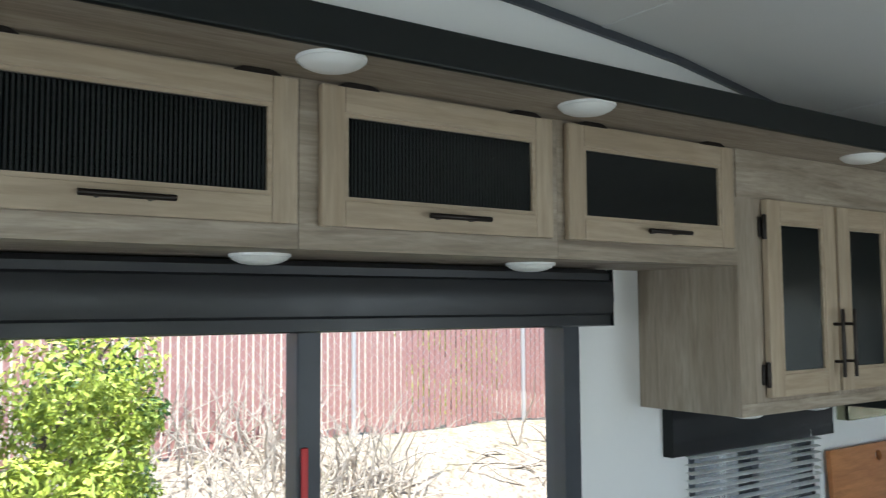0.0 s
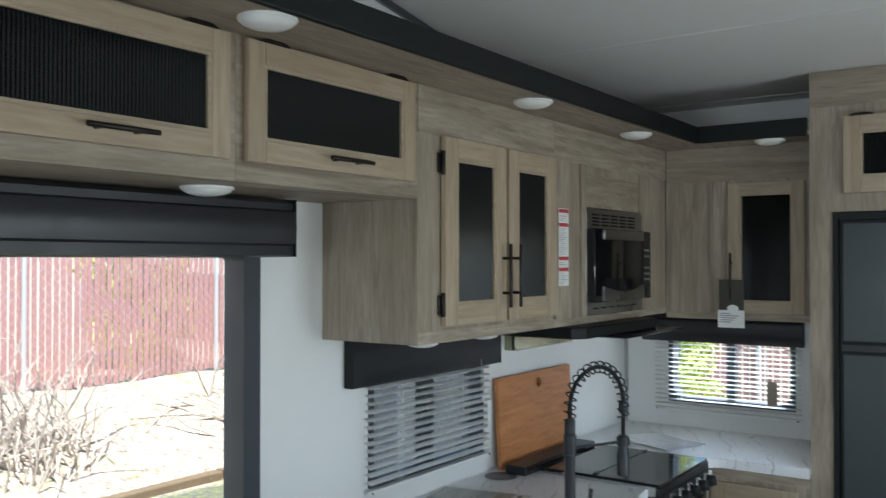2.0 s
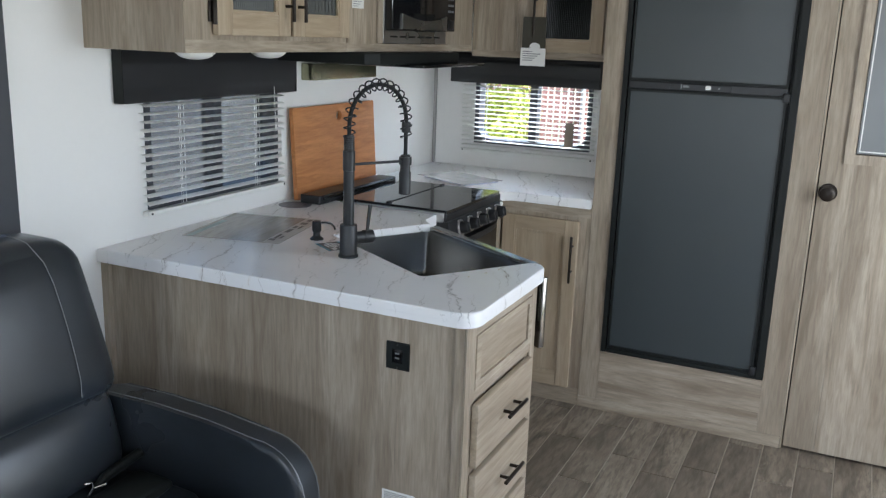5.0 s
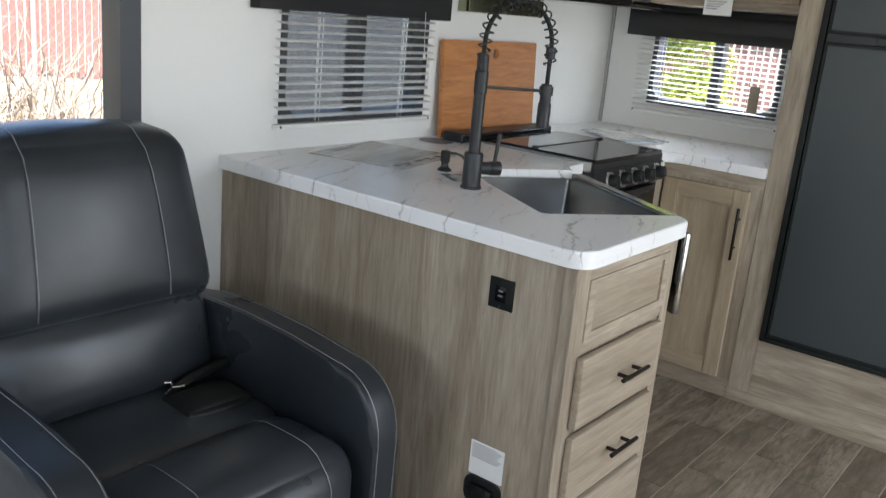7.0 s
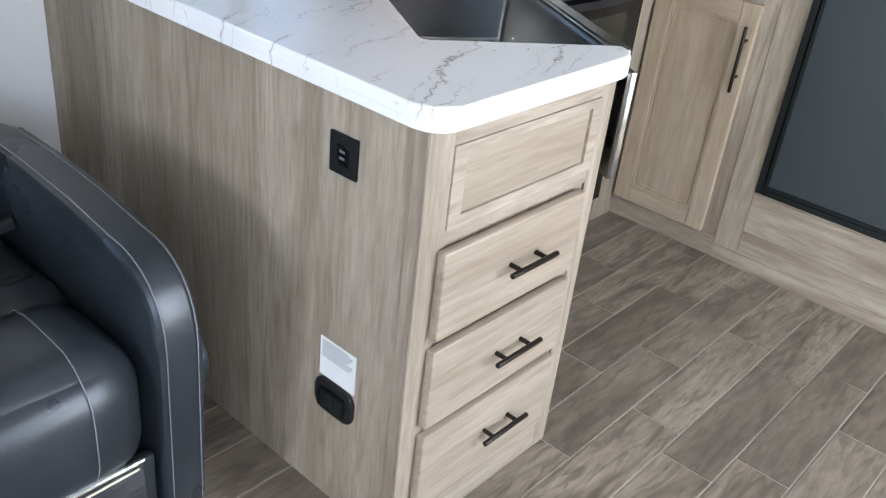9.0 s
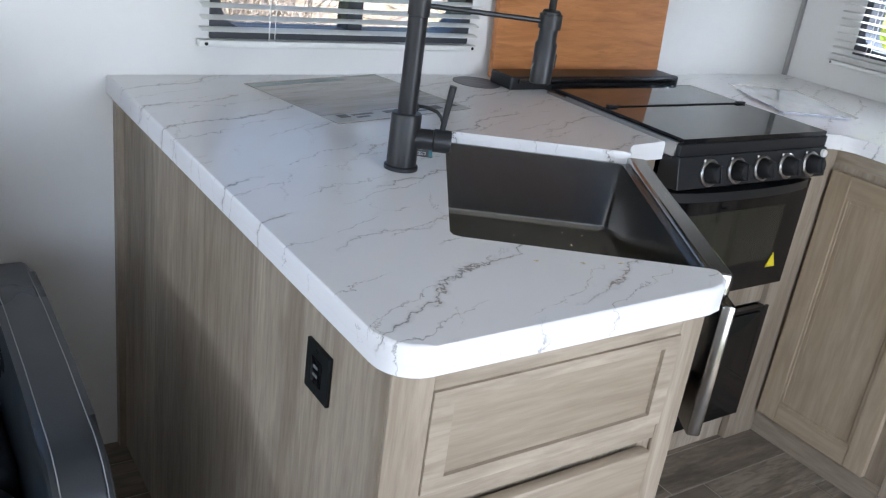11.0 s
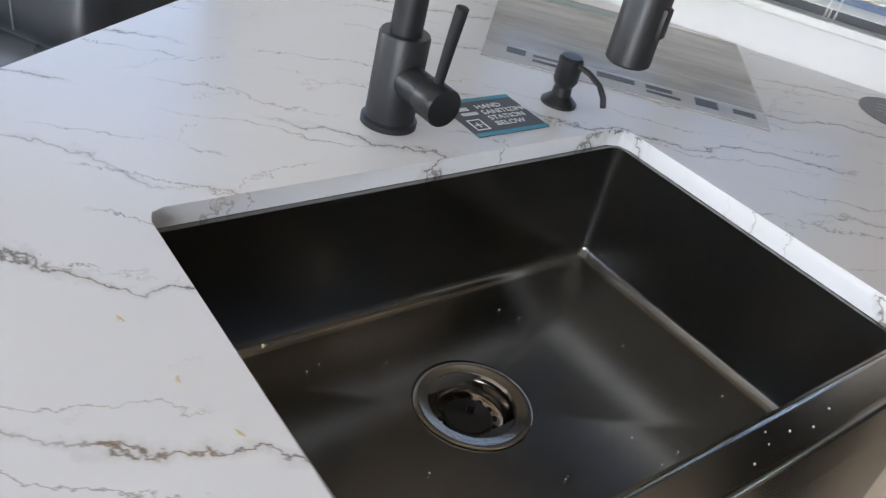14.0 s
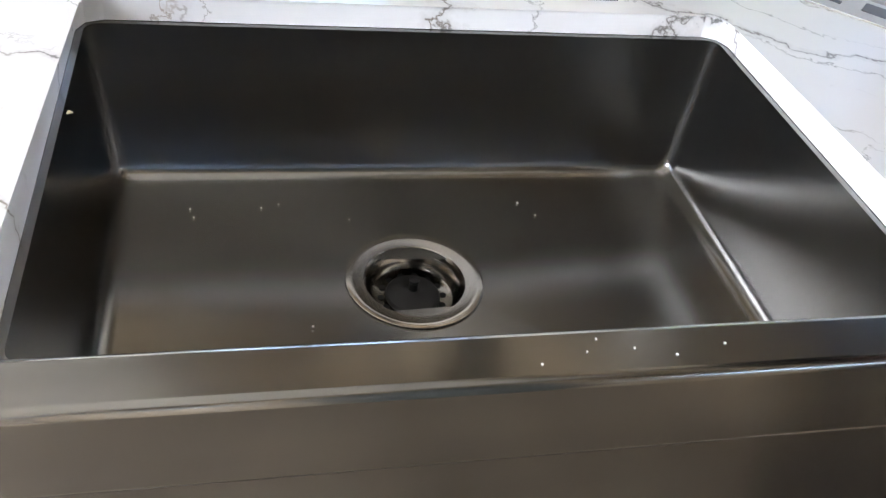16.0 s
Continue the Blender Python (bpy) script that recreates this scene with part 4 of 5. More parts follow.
part("steel_band", bm, steel, door, "brushed steel bands above and below the glass")
for r_ in range(6):
    for c_ in range(3):
        if r_ not in (3,):
            pieces("key", frosted, door, ((0.475 + c_ * 0.019, 0.487 + c_ * 0.019, -0.0458, -0.0448, 0.125 + r_ * 0.024, 0.134 + r_ * 0.024),))
bm = bm_new()
box(bm, 0.475, 0.53, -0.049, -0.0446, 0.058, 0.095, 0.002)
part("open_button", bm, black_metal, door)

red_ink = plain("red print", (0.50, 0.06, 0.05), 0.5)
grey_ink = plain("grey print", (0.28, 0.28, 0.29), 0.6)
lab = thing("warning_label", pose(3.738, FY - 0.0012, 1.642), "long white warning label with red header bars", "label")
bm = bm_new()
box(bm, 0, 0.078, -0.001, 0, 0, 0.278)
part("sheet", bm, paper_white, lab)
for z in (0.262, 0.212, 0.092, 0.052):
    bm = bm_new()
    box(bm, 0.002, 0.076, -0.0015, -0.0009, z, z + 0.013)
    part("header_bar", bm, red_ink, lab)
bm = bm_new()
for k in range(34):
    z = 0.006 + k * 0.0076
    if all(abs(z - q) > 0.014 for q in (0.268, 0.218, 0.098, 0.058)):
        box(bm, 0.008, 0.04 + 0.03 * ((k * 7) % 5) / 5, -0.0014, -0.0009, z, z + 0.002)
tagged(part("print_line", bm, grey_ink, lab), kind="stuff")

hood = thing("range_hood", pose(3.90, YW - 0.001, 1.44), "low black range hood under the wall cabinets", "range hood")
bm = bm_new()
prism(bm, [(0, 0), (0.58, 0), (0.58, -0.40), (0.56, -0.44), (-0.10, -0.44), (-0.14, -0.40), (-0.14, 0)], 0.012, 0.0535, 0.004)
part("body", bm, black_trim, hood)
bm = bm_new()
box(bm, 0.12, 0.70, -0.50, -0.12, 0.0, 0.0115, 0.004)
part("visor", bm, black_gloss, hood, "glossy black visor plate")
# The plate's green reflection is put into its base colour.
bm = bm_new()
box(bm, 0.06, 0.56, -0.052, -0.001, -0.066, -0.001, 0.003)
part("back_plate", bm, plain("steel with painted green reflection", (0.30, 0.30, 0.20), 0.14, metal=0.9, mottle=0.1), hood, "reflective steel splash plate")

# ---- hanging tag on the corner cabinet ----
tg = thing("hang_tag", pose(4.735, 1.244, 1.445, 0, 0, -90), "dark hang tag with a white card hanging from the handle", "tag")
bm = bm_new()
box(bm, 0, 0.105, -0.003, 0, 0.075, 0.205, 0.001)
part("dark_card", bm, plain("dark printed card", (0.05, 0.045, 0.03), 0.3, mottle=0.5, scale=40), tg)
bm = bm_new()
box(bm, -0.004, 0.109, -0.005, -0.0035, 0.0, 0.075, 0.0005)
wc = part("white_card", bm, paper_white, tg)
bm = bm_new()
for k in range(5):
    box(bm, 0.006, 0.05 + 0.012 * ((k * 3) % 4), -0.0056, -0.0049, 0.058 - k * 0.009, 0.062 - k * 0.009)
part("print_line", bm, grey_ink, wc)
bm = bm_new()
lathe(bm, [(0.001, 0), (0.02, 0.0), (0.02, 0.001), (0.001, 0.001)], (0, 0, 0), 20)
bm.transform(pose(0.06, -0.0058, 0.082, 90, 0, 0) @ Matrix.Diagonal((1.2, 0.8, 1, 1)))
part("badge", bm, paper_white, tg)
bm = bm_new()
tube(bm, [(0.05, -0.004, 0.20), (0.056, -0.02, 0.235), (0.06, -0.023, 0.29)], 0.001, 5)
part("string", bm, black_trim, tg)

# ---- stove ----
st = thing("stove", pose(3.927, 1.218, 0), "black built-in gas stove with a folded glass cover", "stove")
W = 0.533
bm = bm_new()
box(bm, 0.018, W - 0.015, 0.03, 0.52, 0.50, 0.915)
part("body", bm, black_trim, st)
gt, back_leaf = pieces("glass_cover", black_gloss, st, ((0.014, W - 0.005, -0.012, 0.2435, 0.925, 0.9365), (0.014, W - 0.005, 0.2465, 0.44, 0.925, 0.937)), 0.0, "glossy black glass cover leaf")
bm = bm_new()
tube(bm, [(0.03, 0.245, 0.938), (W - 0.02, 0.245, 0.938)], 0.0014, 8)
for x in (0.025, W - 0.038):
    box(bm, x, x + 0.03, 0.239, 0.250, 0.9365, 0.942, 0.001)
part("hinge_rod", bm, black_metal, gt)
bm = bm_new()
box(bm, 0.004, W, -0.016, 0.03, 0.895, 0.925, 0.003)
part("top_rim", bm, black_metal, st)
for x in (0.0, W - 0.002):
    bm = bm_new()
    box(bm, x, x + 0.012, -0.004, 0.44, 0.89, 0.929, 0.002)
    part("edge_trim", bm, steel, st, "steel side trim")
bm = bm_new()
prism(bm, [(-0.012, 0.826), (-0.036, 0.829), (-0.022, 0.898), (0.03, 0.898), (0.03, 0.826)], 0.0, W, 0.002)
bm.transform(Matrix(((0, 0, 1, 0), (1, 0, 0, 0), (0, 1, 0, 0), (0, 0, 0, 1))))
cp = part("control_panel", bm, black_metal, st)
for k in range(5):
    x = 0.098 + k * 0.092
    bm = bm_new()
    lathe(bm, [(0.031, 0.0), (0.031, 0.004), (0.028, 0.007), (0.0255, 0.007), (0.0255, 0.001)], seg=32)
    mk = pose(x, -0.031, 0.862, 90, 0, 0) @ pose(0, 0, 0, -11, 0, 0)
    bm.transform(mk)
    bz = part("bezel", bm, steel, cp, "bright steel knob bezel")
    bm = bm_new()
    lathe(bm, [(0.023, 0.002), (0.0225, 0.016), (0.020, 0.030), (0.018, 0.033), (0.001, 0.034)], seg=32)
    box(bm, -0.004, 0.004, -0.019, 0.019, 0.028, 0.038, 0.002)
    bm.transform(mk)
    part("knob", bm, black_metal, cp, "black control knob")
    bm = bm_new()
    cyl(bm, (x - 0.018, -0.0275, 0.890), (x - 0.018, -0.026, 0.890), 0.003, 8)
    part("marking", bm, paper_white, cp)
bm = bm_new()
lathe(bm, [(0.010, 0.0), (0.009, 0.008), (0.001, 0.009)], seg=18)
bm.transform(pose(W - 0.016, -0.024, 0.885, 90, 0, 0))
part("igniter", bm, white_plastic, cp, "small white igniter button")
bm = bm_new()
box(bm, 0.004, W, -0.006, 0.03, 0.522, 0.812)
od = part("oven_door", bm, black_gloss, st, "black glass oven door")
bm = bm_new()
n = 14
pr = [(W * 0.03 + (W * 0.94) * k / n, -0.010 - 0.028 * math.sin(math.pi * k / n) ** 0.6) for k in range(n + 1)]
lo = [[bm.verts.new((x, y, z)) for x, y in pr] for z in (0.79, 0.812)]
bk = [[bm.verts.new((x, -0.005, z)) for x, y in pr] for z in (0.79, 0.812)]
for k in range(n):
    bm.faces.new((lo[0][k], lo[0][k + 1], lo[1][k + 1], lo[1][k]))
    bm.faces.new((lo[1][k], lo[1][k + 1], bk[1][k + 1], bk[1][k]))
    bm.faces.new((lo[0][k + 1], lo[0][k], bk[0][k], bk[0][k + 1]))
part("handle", bm, black_metal, od, "curved black door handle lip")
bm = bm_new()
box(bm, 0.075, 0.455, -0.0072, -0.0055, 0.598, 0.748, 0.001)
part("oven_window", bm, plain("smoked oven glass", (0.028, 0.027, 0.02), 0.08, mottle=0.3, scale=8, bump=0.0), od, "smoked oven window")
bm = bm_new()
prism(bm, [(0.445, 0.575), (0.483, 0.575), (0.464, 0.615)], 0.0, 0.0012)
for v in bm.verts:
    v.co = Vector((v.co.x, -0.0078 + v.co.z, v.co.y))
part("sticker", bm, plain("yellow sticker", (0.75, 0.62, 0.02), 0.4), od, "yellow triangular sticker")
bm = bm_new()
for k in range(9):
    box(bm, 0.228 + k * 0.0098, 0.235 + k * 0.0098, -0.0075, -0.0058, 0.538, 0.546)
part("logo", bm, frosted, od, "small pale maker's mark")
bm = bm_new()
box(bm, 0.02, W + 0.02, 0.016, 0.038, 0.09, 0.437)
lp = part("lower_drawer", bm, black_gloss, st, "glossy black lower drawer front")
bm = bm_new()
pr = [(0.30 + 0.22 * k / 8, 0.424 - 0.055 * math.sin(math.pi * k / 8)) for k in range(9)]
prism(bm, pr, 0.0, 0.012)
for v in bm.verts:
    v.co = Vector((v.co.x, 0.0145 - v.co.z * 0.3, v.co.y))
part("drawer_grip", bm, black_trim, lp)
bm = bm_new()
for k in range(4):
    box(bm, -0.002, 0.004, 0.002, 0.02, 0.745 + k * 0.014, 0.753 + k * 0.014)
part("side_vent", bm, black_trim, st)

rs = thing("stove_riser", pose(3.832, 1.627, CT), "low black vent riser behind the stove", "stove riser")
bm = bm_new()
box(bm, 0, 0.604, 0.06, 0.150, 0.0005, 0.034, 0.005, 3)
part("casing", bm, black_metal, rs)
bm = bm_new()
box(bm, 0.02, 0.585, 0.052, 0.0595, 0.018, 0.030, 0.002)
part("lip", bm, black_gloss, rs)
bd = thing("cutting_board", pose(3.862, 1.808, CT + 0.001, -3.5, 0, 0.0), "orange-brown wooden stove cover board leaning on the wall", "cutting board")
bm = bm_new()
W2, H2 = 0.612, 0.352
out = rounded(0, W2, 0, H2, 0.008, 5)
hole = [(0.325 + 0.020 * math.cos(radians(15 * k - 82.5)), 0.305 + 0.020 * math.sin(radians(15 * k - 82.5))) for k in range(24)]
ring_frame(bm, out, hole, 0.0, 0.018)
part("panel", bm, board_wood, bd)

# ---- faucet and soap pump ----
fa = thing("kitchen_faucet", pose(3.227, 1.195, CT, 0, 0, -18.4), "matt black spring-neck kitchen faucet beside the sink", "faucet")
bm = bm_new()
lathe(bm, [(0.029, 0.0), (0.029, 0.006), (0.0255, 0.008), (0.0255, 0.094), (0.024, 0.097), (0.015, 0.097)], seg=32)
part("base", bm, black_metal, fa)
bm = bm_new()
lathe(bm, [(0.0158, 0.094), (0.0158, 0.255), (0.0178, 0.256), (0.0178, 0.312), (0.0150, 0.315), (0.0150, 0.355), (0.013, 0.357)], seg=28)
part("column", bm, black_metal, fa)
for k in range(6):
    bm = bm_new()
    lathe(bm, [(0.0148, 0.3185 + k * 0.006), (0.0162, 0.3195 + k * 0.006), (0.0162, 0.3215 + k * 0.006), (0.0148, 0.3225 + k * 0.006)], seg=24, caps=False)
    part("ring", bm, black_metal, fa)
L = 0.2245
ax = []
for k in range(33):
    a = math.pi * k / 32
    ax.append(Vector((L / 2 - L / 2 * math.cos(a), 0, 0.385 + 0.113 * math.sin(a) - 0.0 * k)))
ax = [Vector((0, 0, 0.35)), Vector((0, 0, 0.368))] + ax + [Vector((L, 0, 0.36)), Vector((L, 0, 0.335))]
bm = bm_new()
tube(bm, ax, 0.0062, 10)
tube(bm, [(L, 0, 0.37), (L, 0, 0.33), (L, 0, 0.29), (L, 0, 0.265)], 0.0062, 10)
part("hose", bm, black_trim, fa)
cum = [0.0]
for a, b in zip(ax, ax[1:]):
    cum.append(cum[-1] + (b - a).length)


def along(d):
    for i in range(len(ax) - 1):
        if d <= cum[i + 1] or i == len(ax) - 2:
            f = (d - cum[i]) / max(1e-6, cum[i + 1] - cum[i])
            p = ax[i].lerp(ax[i + 1], min(1, f))
            t = (ax[i + 1] - ax[i]).normalized()
            return p, t


pts = []
turns = 18
for k in range(turns * 12 + 1):
    p, t = along(cum[-1] * k / (turns * 12))
    u = Vector((0, 1, 0))
    v = t.cross(u)
    a = 2 * math.pi * k / 12
    pts.append(p + (u * math.cos(a) + v * math.sin(a)) * 0.0168)
bm = bm_new()
tube(bm, pts, 0.0023, 6)
part("spring", bm, black_metal, fa, "open black spring coil")
bm = bm_new()
lathe(bm, [(0.011, 0.385), (0.0135, 0.382), (0.0135, 0.355), (0.011, 0.352), (0.0065, 0.351)], (L, 0, 0), 20)
part("spring_cap", bm, black_metal, fa)
bm = bm_new()
lathe(bm, [(0.0125, 0.285), (0.0155, 0.282), (0.0155, 0.235), (0.0185, 0.230), (0.0185, 0.165), (0.0165, 0.163), (0.001, 0.162)], (L, 0, 0), 28)
box(bm, L + 0.012, L + 0.021, -0.006, 0.006, 0.19, 0.215, 0.002)
part("spray_head", bm, black_metal, fa, "pull-down spray head")
bm = bm_new()
tube(bm, [(0.012, 0, 0.272), (L - 0.012, 0, 0.266)], 0.0042, 10)
lathe(bm, [(0.0195, 0.255), (0.0195, 0.278), (0.0165, 0.278), (0.0165, 0.255)], (L, 0, 0), 24, False)
part("holder_arm", bm, black_metal, fa, "thin holder arm")
vm = pose(0, 0, 0.055, 0, 0, -32.1 + 18.4)
bm = bm_new()
cyl(bm, (0.018, 0, 0), (0.048, 0, 0), 0.0175, 28)
cyl(bm, (0.049, 0, 0), (0.079, 0, 0), 0.0195, 28, bevel=0.002)
bm.transform(vm)
vv = part("valve", bm, black_metal, fa)
bm = bm_new()
tube(bm, [(0.062, 0, 0.017), (0.066, 0, 0.055), (0.071, 0, 0.095)], [0.0048, 0.0056, 0.0062], 12)
bm.transform(vm)
part("lever", bm, black_metal, vv, "slim lever")

so = thing("soap_dispenser", pose(3.36, 1.392, CT, 0, 0, -32.1), "matt black soap pump set in the worktop", "soap dispenser")
bm = bm_new()
lathe(bm, [(0.0215, 0.0), (0.0215, 0.003), (0.017, 0.007), (0.0115, 0.012), (0.0105, 0.022), (0.0125, 0.026), (0.0145, 0.030), (0.0145, 0.056), (0.012, 0.059), (0.001, 0.0595)], seg=26)
part("body", bm, black_metal, so)
bm = bm_new()
tube(bm, [(0.008, 0, 0.053), (0.03, 0, 0.052), (0.05, 0, 0.046), (0.060, 0, 0.036), (0.064, 0, 0.026)], 0.0034, 10)
part("spout", bm, black_metal, so)


# ---- printed things on the worktop ----
def lettering(name, text, size, material, parent, m):
    """Writing in the built-in font, as a mesh."""
    cu = bpy.data.curves.new(name, "FONT")
    cu.body, cu.size, cu.extrude = text, size, 0.0002
    ob = bpy.data.objects.new(name, cu)
    me = bpy.data.meshes.new_from_object(ob)
    bpy.data.objects.remove(ob)
    me.materials.clear()
    me.materials.append(material)
    return part(name, me, None, parent, m=m)


lettering("lettering", "PANTRY", 0.065, plain("pale etched lettering", (0.27, 0.28, 0.29), 0.5), gl_text, pose(0.150, 0.0034, 1.775, 90, 0, 0))
dark_print = plain("charcoal print", (0.07, 0.065, 0.065), 0.4)
teal_print = plain("teal print", (0.05, 0.30, 0.40), 0.4)
hs = thing("sanitizing_sticker", Matrix.Translation((*sn(2.806, 2.153), CT + 0.0004)) @ pose(0, 0, 0, 0, 0, SA), "charcoal and teal sticker reading hand sanitizing station below", "sticker")
bm = bm_new()
box(bm, 0, 0.102, 0, 0.078, 0, 0.0008)
part("sheet", bm, dark_print, hs)
for y in (0.0, 0.0715):
    bm = bm_new()
    box(bm, 0, 0.102, y, y + 0.0065, 0.0008, 0.0012)
    part("teal_band", bm, teal_print, hs)
for k, wd in enumerate(("HAND", "SANITIZING", "STATION", "BELOW")):
    lettering("lettering", wd, 0.0125, paper_white, hs, pose(0.040, 0.054 - k * 0.0125, 0.0011))
bm = bm_new()
o = [(0.008, 0.012), (0.026, 0.012), (0.026, 0.034), (0.008, 0.034)]
i_ = [(0.0095, 0.0135), (0.0245, 0.0135), (0.0245, 0.0325), (0.0095, 0.0325)]
ring_frame(bm, o, i_, -0.0014, -0.0009)
for v in bm.verts:
    v.co = Vector((v.co.x, v.co.z, -v.co.y))
box(bm, 0.0162, 0.0178, 0.0175, 0.0275, 0.0009, 0.0013)
box(bm, 0.0122, 0.0218, 0.0217, 0.0233, 0.0009, 0.0013)
box(bm, 0.012, 0.034, 0.043, 0.049, 0.0009, 0.0013, 0.0001)
box(bm, 0.006, 0.028, 0.053, 0.060, 0.0009, 0.0013, 0.0001)
part("pictogram", bm, paper_white, hs, "plain white pictogram")

grey_plank = wood("grey printed wood sample", (0.56, 0.54, 0.50), (0.45, 0.43, 0.395), (0.27, 0.25, 0.225), 0, 0.16, 0.6, 0.6)
br = thing("flooring_sample_sheet", pose(3.240, 1.453, CT + 0.0004, 0, 0, 12.5), "glossy grey wood-print sample sheet with a teal band, lying flat", "sample sheet")
bm = bm_new()
box(bm, 0, 0.375, 0, 0.325, 0, 0.0014)
part("sheet", bm, grey_plank, br)
bm = bm_new()
box(bm, 0.0, 0.25, 0.292, 0.312, 0.0014, 0.0018)
part("teal_band", bm, plain("grey-teal print", (0.17, 0.24, 0.25), 0.35), br)
bm = bm_new()
box(bm, 0.0, 0.375, 0.0, 0.055, 0.0014, 0.0018)
fb = part("footer", bm, plain("pale grey print", (0.50, 0.49, 0.47), 0.35), br)
bm = bm_new()
for x0, x1, y0, y1 in ((0.03, 0.055, 0.03, 0.05), (0.065, 0.12, 0.036, 0.044), (0.065, 0.10, 0.020, 0.028), (0.15, 0.20, 0.03, 0.046), (0.215, 0.26, 0.018, 0.026), (0.215, 0.25, 0.033, 0.045), (0.28, 0.31, 0.02, 0.045), (0.33, 0.36, 0.025, 0.04)):
    box(bm, x0, x1, y0, y1, 0.0018, 0.0022)
tagged(part("print_bar", bm, dark_print, fb), kind="stuff")
ov = thing("oval_sticker", pose(3.786, 1.768, CT + 0.0004, 0, 0, 15), "round violet-grey sticker with pale print on the worktop", "sticker")
bm = bm_new()
lathe(bm, [(0.062, 0.0), (0.062, 0.0010), (0.001, 0.0010)], seg=40)
part("disc", bm, plain("violet-grey print", (0.10, 0.095, 0.12), 0.35), ov)
bm = bm_new()
for k in range(5):
    w_ = 0.04 - 0.006 * abs(k - 2)
    box(bm, -w_, w_, -0.03 + k * 0.014, -0.0245 + k * 0.014, 0.0010, 0.0014)
part("print_bar", bm, grey_ink, ov)


def crumpled(name, m, w, d, seed, amp, material, label, parent=None, lift=0.002):
    bm = bm_new()
    nx, ny = 18, 14
    vs = [[None] * (ny + 1) for _ in range(nx + 1)]
    for i in range(nx + 1):
        for j in range(ny + 1):
            x, y = w * i / nx, d * j / ny
            q = noise.noise((x * 14 + seed, y * 14, seed * 1.7)) * 0.6 + noise.noise((x * 40, y * 40 + seed, 3.1)) * 0.4
            vs[i][j] = bm.verts.new((x + 0.01 * noise.noise((y * 9, seed, 0)), y + 0.01 * noise.noise((x * 9, seed, 5)), lift + amp * abs(q)))
    for i in range(nx):
        for j in range(ny):
            bm.faces.new((vs[i][j], vs[i + 1][j], vs[i + 1][j + 1], vs[i][j + 1]))
    ob = part(name, bm, material, parent, label)
    return ob


film_mat = Mat("clear plastic film").set(Base_Color=(0.9, 0.92, 0.95), Roughness=0.12, Transmission_Weight=0.6, IOR=1.4)
pk = thing("document_pouch", pose(4.545, 1.405, CT, 0, 0, -24), "papers in a crumpled clear plastic pouch", "paper pouch")
bm = bm_new()
box(bm, 0.012, 0.215, 0.012, 0.29, 0.0005, 0.006, 0.001)
part("papers", bm, plain("bluish white paper", (0.66, 0.70, 0.80), 0.5, mottle=0.05, scale=12), pk)
crumpled("pouch", None, 0.235, 0.33, 3.0, 0.012, film_mat, "clear plastic pouch", pk, 0.006)
crumb_mat = plain("tan wood crumb", (0.55, 0.45, 0.28), 0.7)
rng = random.Random(5)
for k in range(4):
    x, y = ((3.273, 0.774), (3.327, 0.757), (3.21, 0.80), (3.30, 0.83), (3.36, 0.72), (3.24, 0.86), (3.40, 0.74))[k]
    bm = bm_new()
    l_ = rng.uniform(0.002, 0.005)
    tube(bm, [(-l_, 0, 0.001), (0, 0.001, 0.0016), (l_, 0, 0.001)], [0.0004, 0.0012, 0.0003], 6)
    solid("wood_crumb", bm, crumb_mat, "tiny tan wood shaving on the worktop", "crumb", "shavings on the worktop", m=pose(x, y, CT + 0.0004, 0, 0, rng.uniform(0, 180)))

# ---- outlet, label and cable hatch on the peninsula ----
ol = thing("usb_outlet", pose(PX + 0.0095, 0.8985, 0.733, 0, 0, -90), "black power outlet plate with screws", "outlet")
bm = bm_new()
box(bm, 0, 0.066, -0.003, 0.003, 0, 0.073, 0.0015)
pl = part("plate", bm, black_trim, ol)
bm = bm_new()
box(bm, 0.018, 0.048, -0.0045, -0.0028, 0.018, 0.055, 0.001)
part("insert", bm, black_gloss, ol)
bm = bm_new()
for z in (0.030, 0.042):
    box(bm, 0.027, 0.039, -0.0052, -0.0044, z, z + 0.004)
part("socket_slot", bm, frosted, ol)
for z in (0.006, 0.067):
    bm = bm_new()
    cyl(bm, (0.033, -0.0042, z), (0.033, -0.0028, z), 0.003, 10)
    part("screw", bm, chrome, ol)
pl2 = thing("paper_label", pose(PX + 0.0123, 0.905, 0.300, 0, 0, -90), "white paper label with fine print on the side panel", "label")
bm = bm_new()
box(bm, 0, 0.098, -0.0008, 0, 0, 0.088)
part("sheet", bm, paper_white, pl2)
bm = bm_new()
for k in range(8):
    box(bm, 0.006, 0.075 + 0.005 * ((k * 3) % 4), -0.0012, -0.0007, 0.08 - k * 0.005, 0.082 - k * 0.005)
tagged(part("print_line", bm, grey_ink, pl2), kind="stuff")
ch = thing("cable_hatch", pose(PX + 0.0123, 0.910, 0.226, 0, 0, -90), "black plastic cable hatch with a hinged flap", "cable hatch")
bm = bm_new()
prism(bm, rounded(0, 0.106, 0, 0.073, 0.022, 6), 0.0, 0.008, 0.002)
for v in bm.verts:
    v.co = Vector((v.co.x, -v.co.z, v.co.y))
part("bezel", bm, black_metal, ch)
bm = bm_new()
box(bm, 0.018, 0.088, -0.020, -0.0075, 0.015, 0.056, 0.005)
box(bm, 0.035, 0.07, -0.026, -0.0195, 0.03, 0.06, 0.004)
part("flap", bm, black_trim, ch)
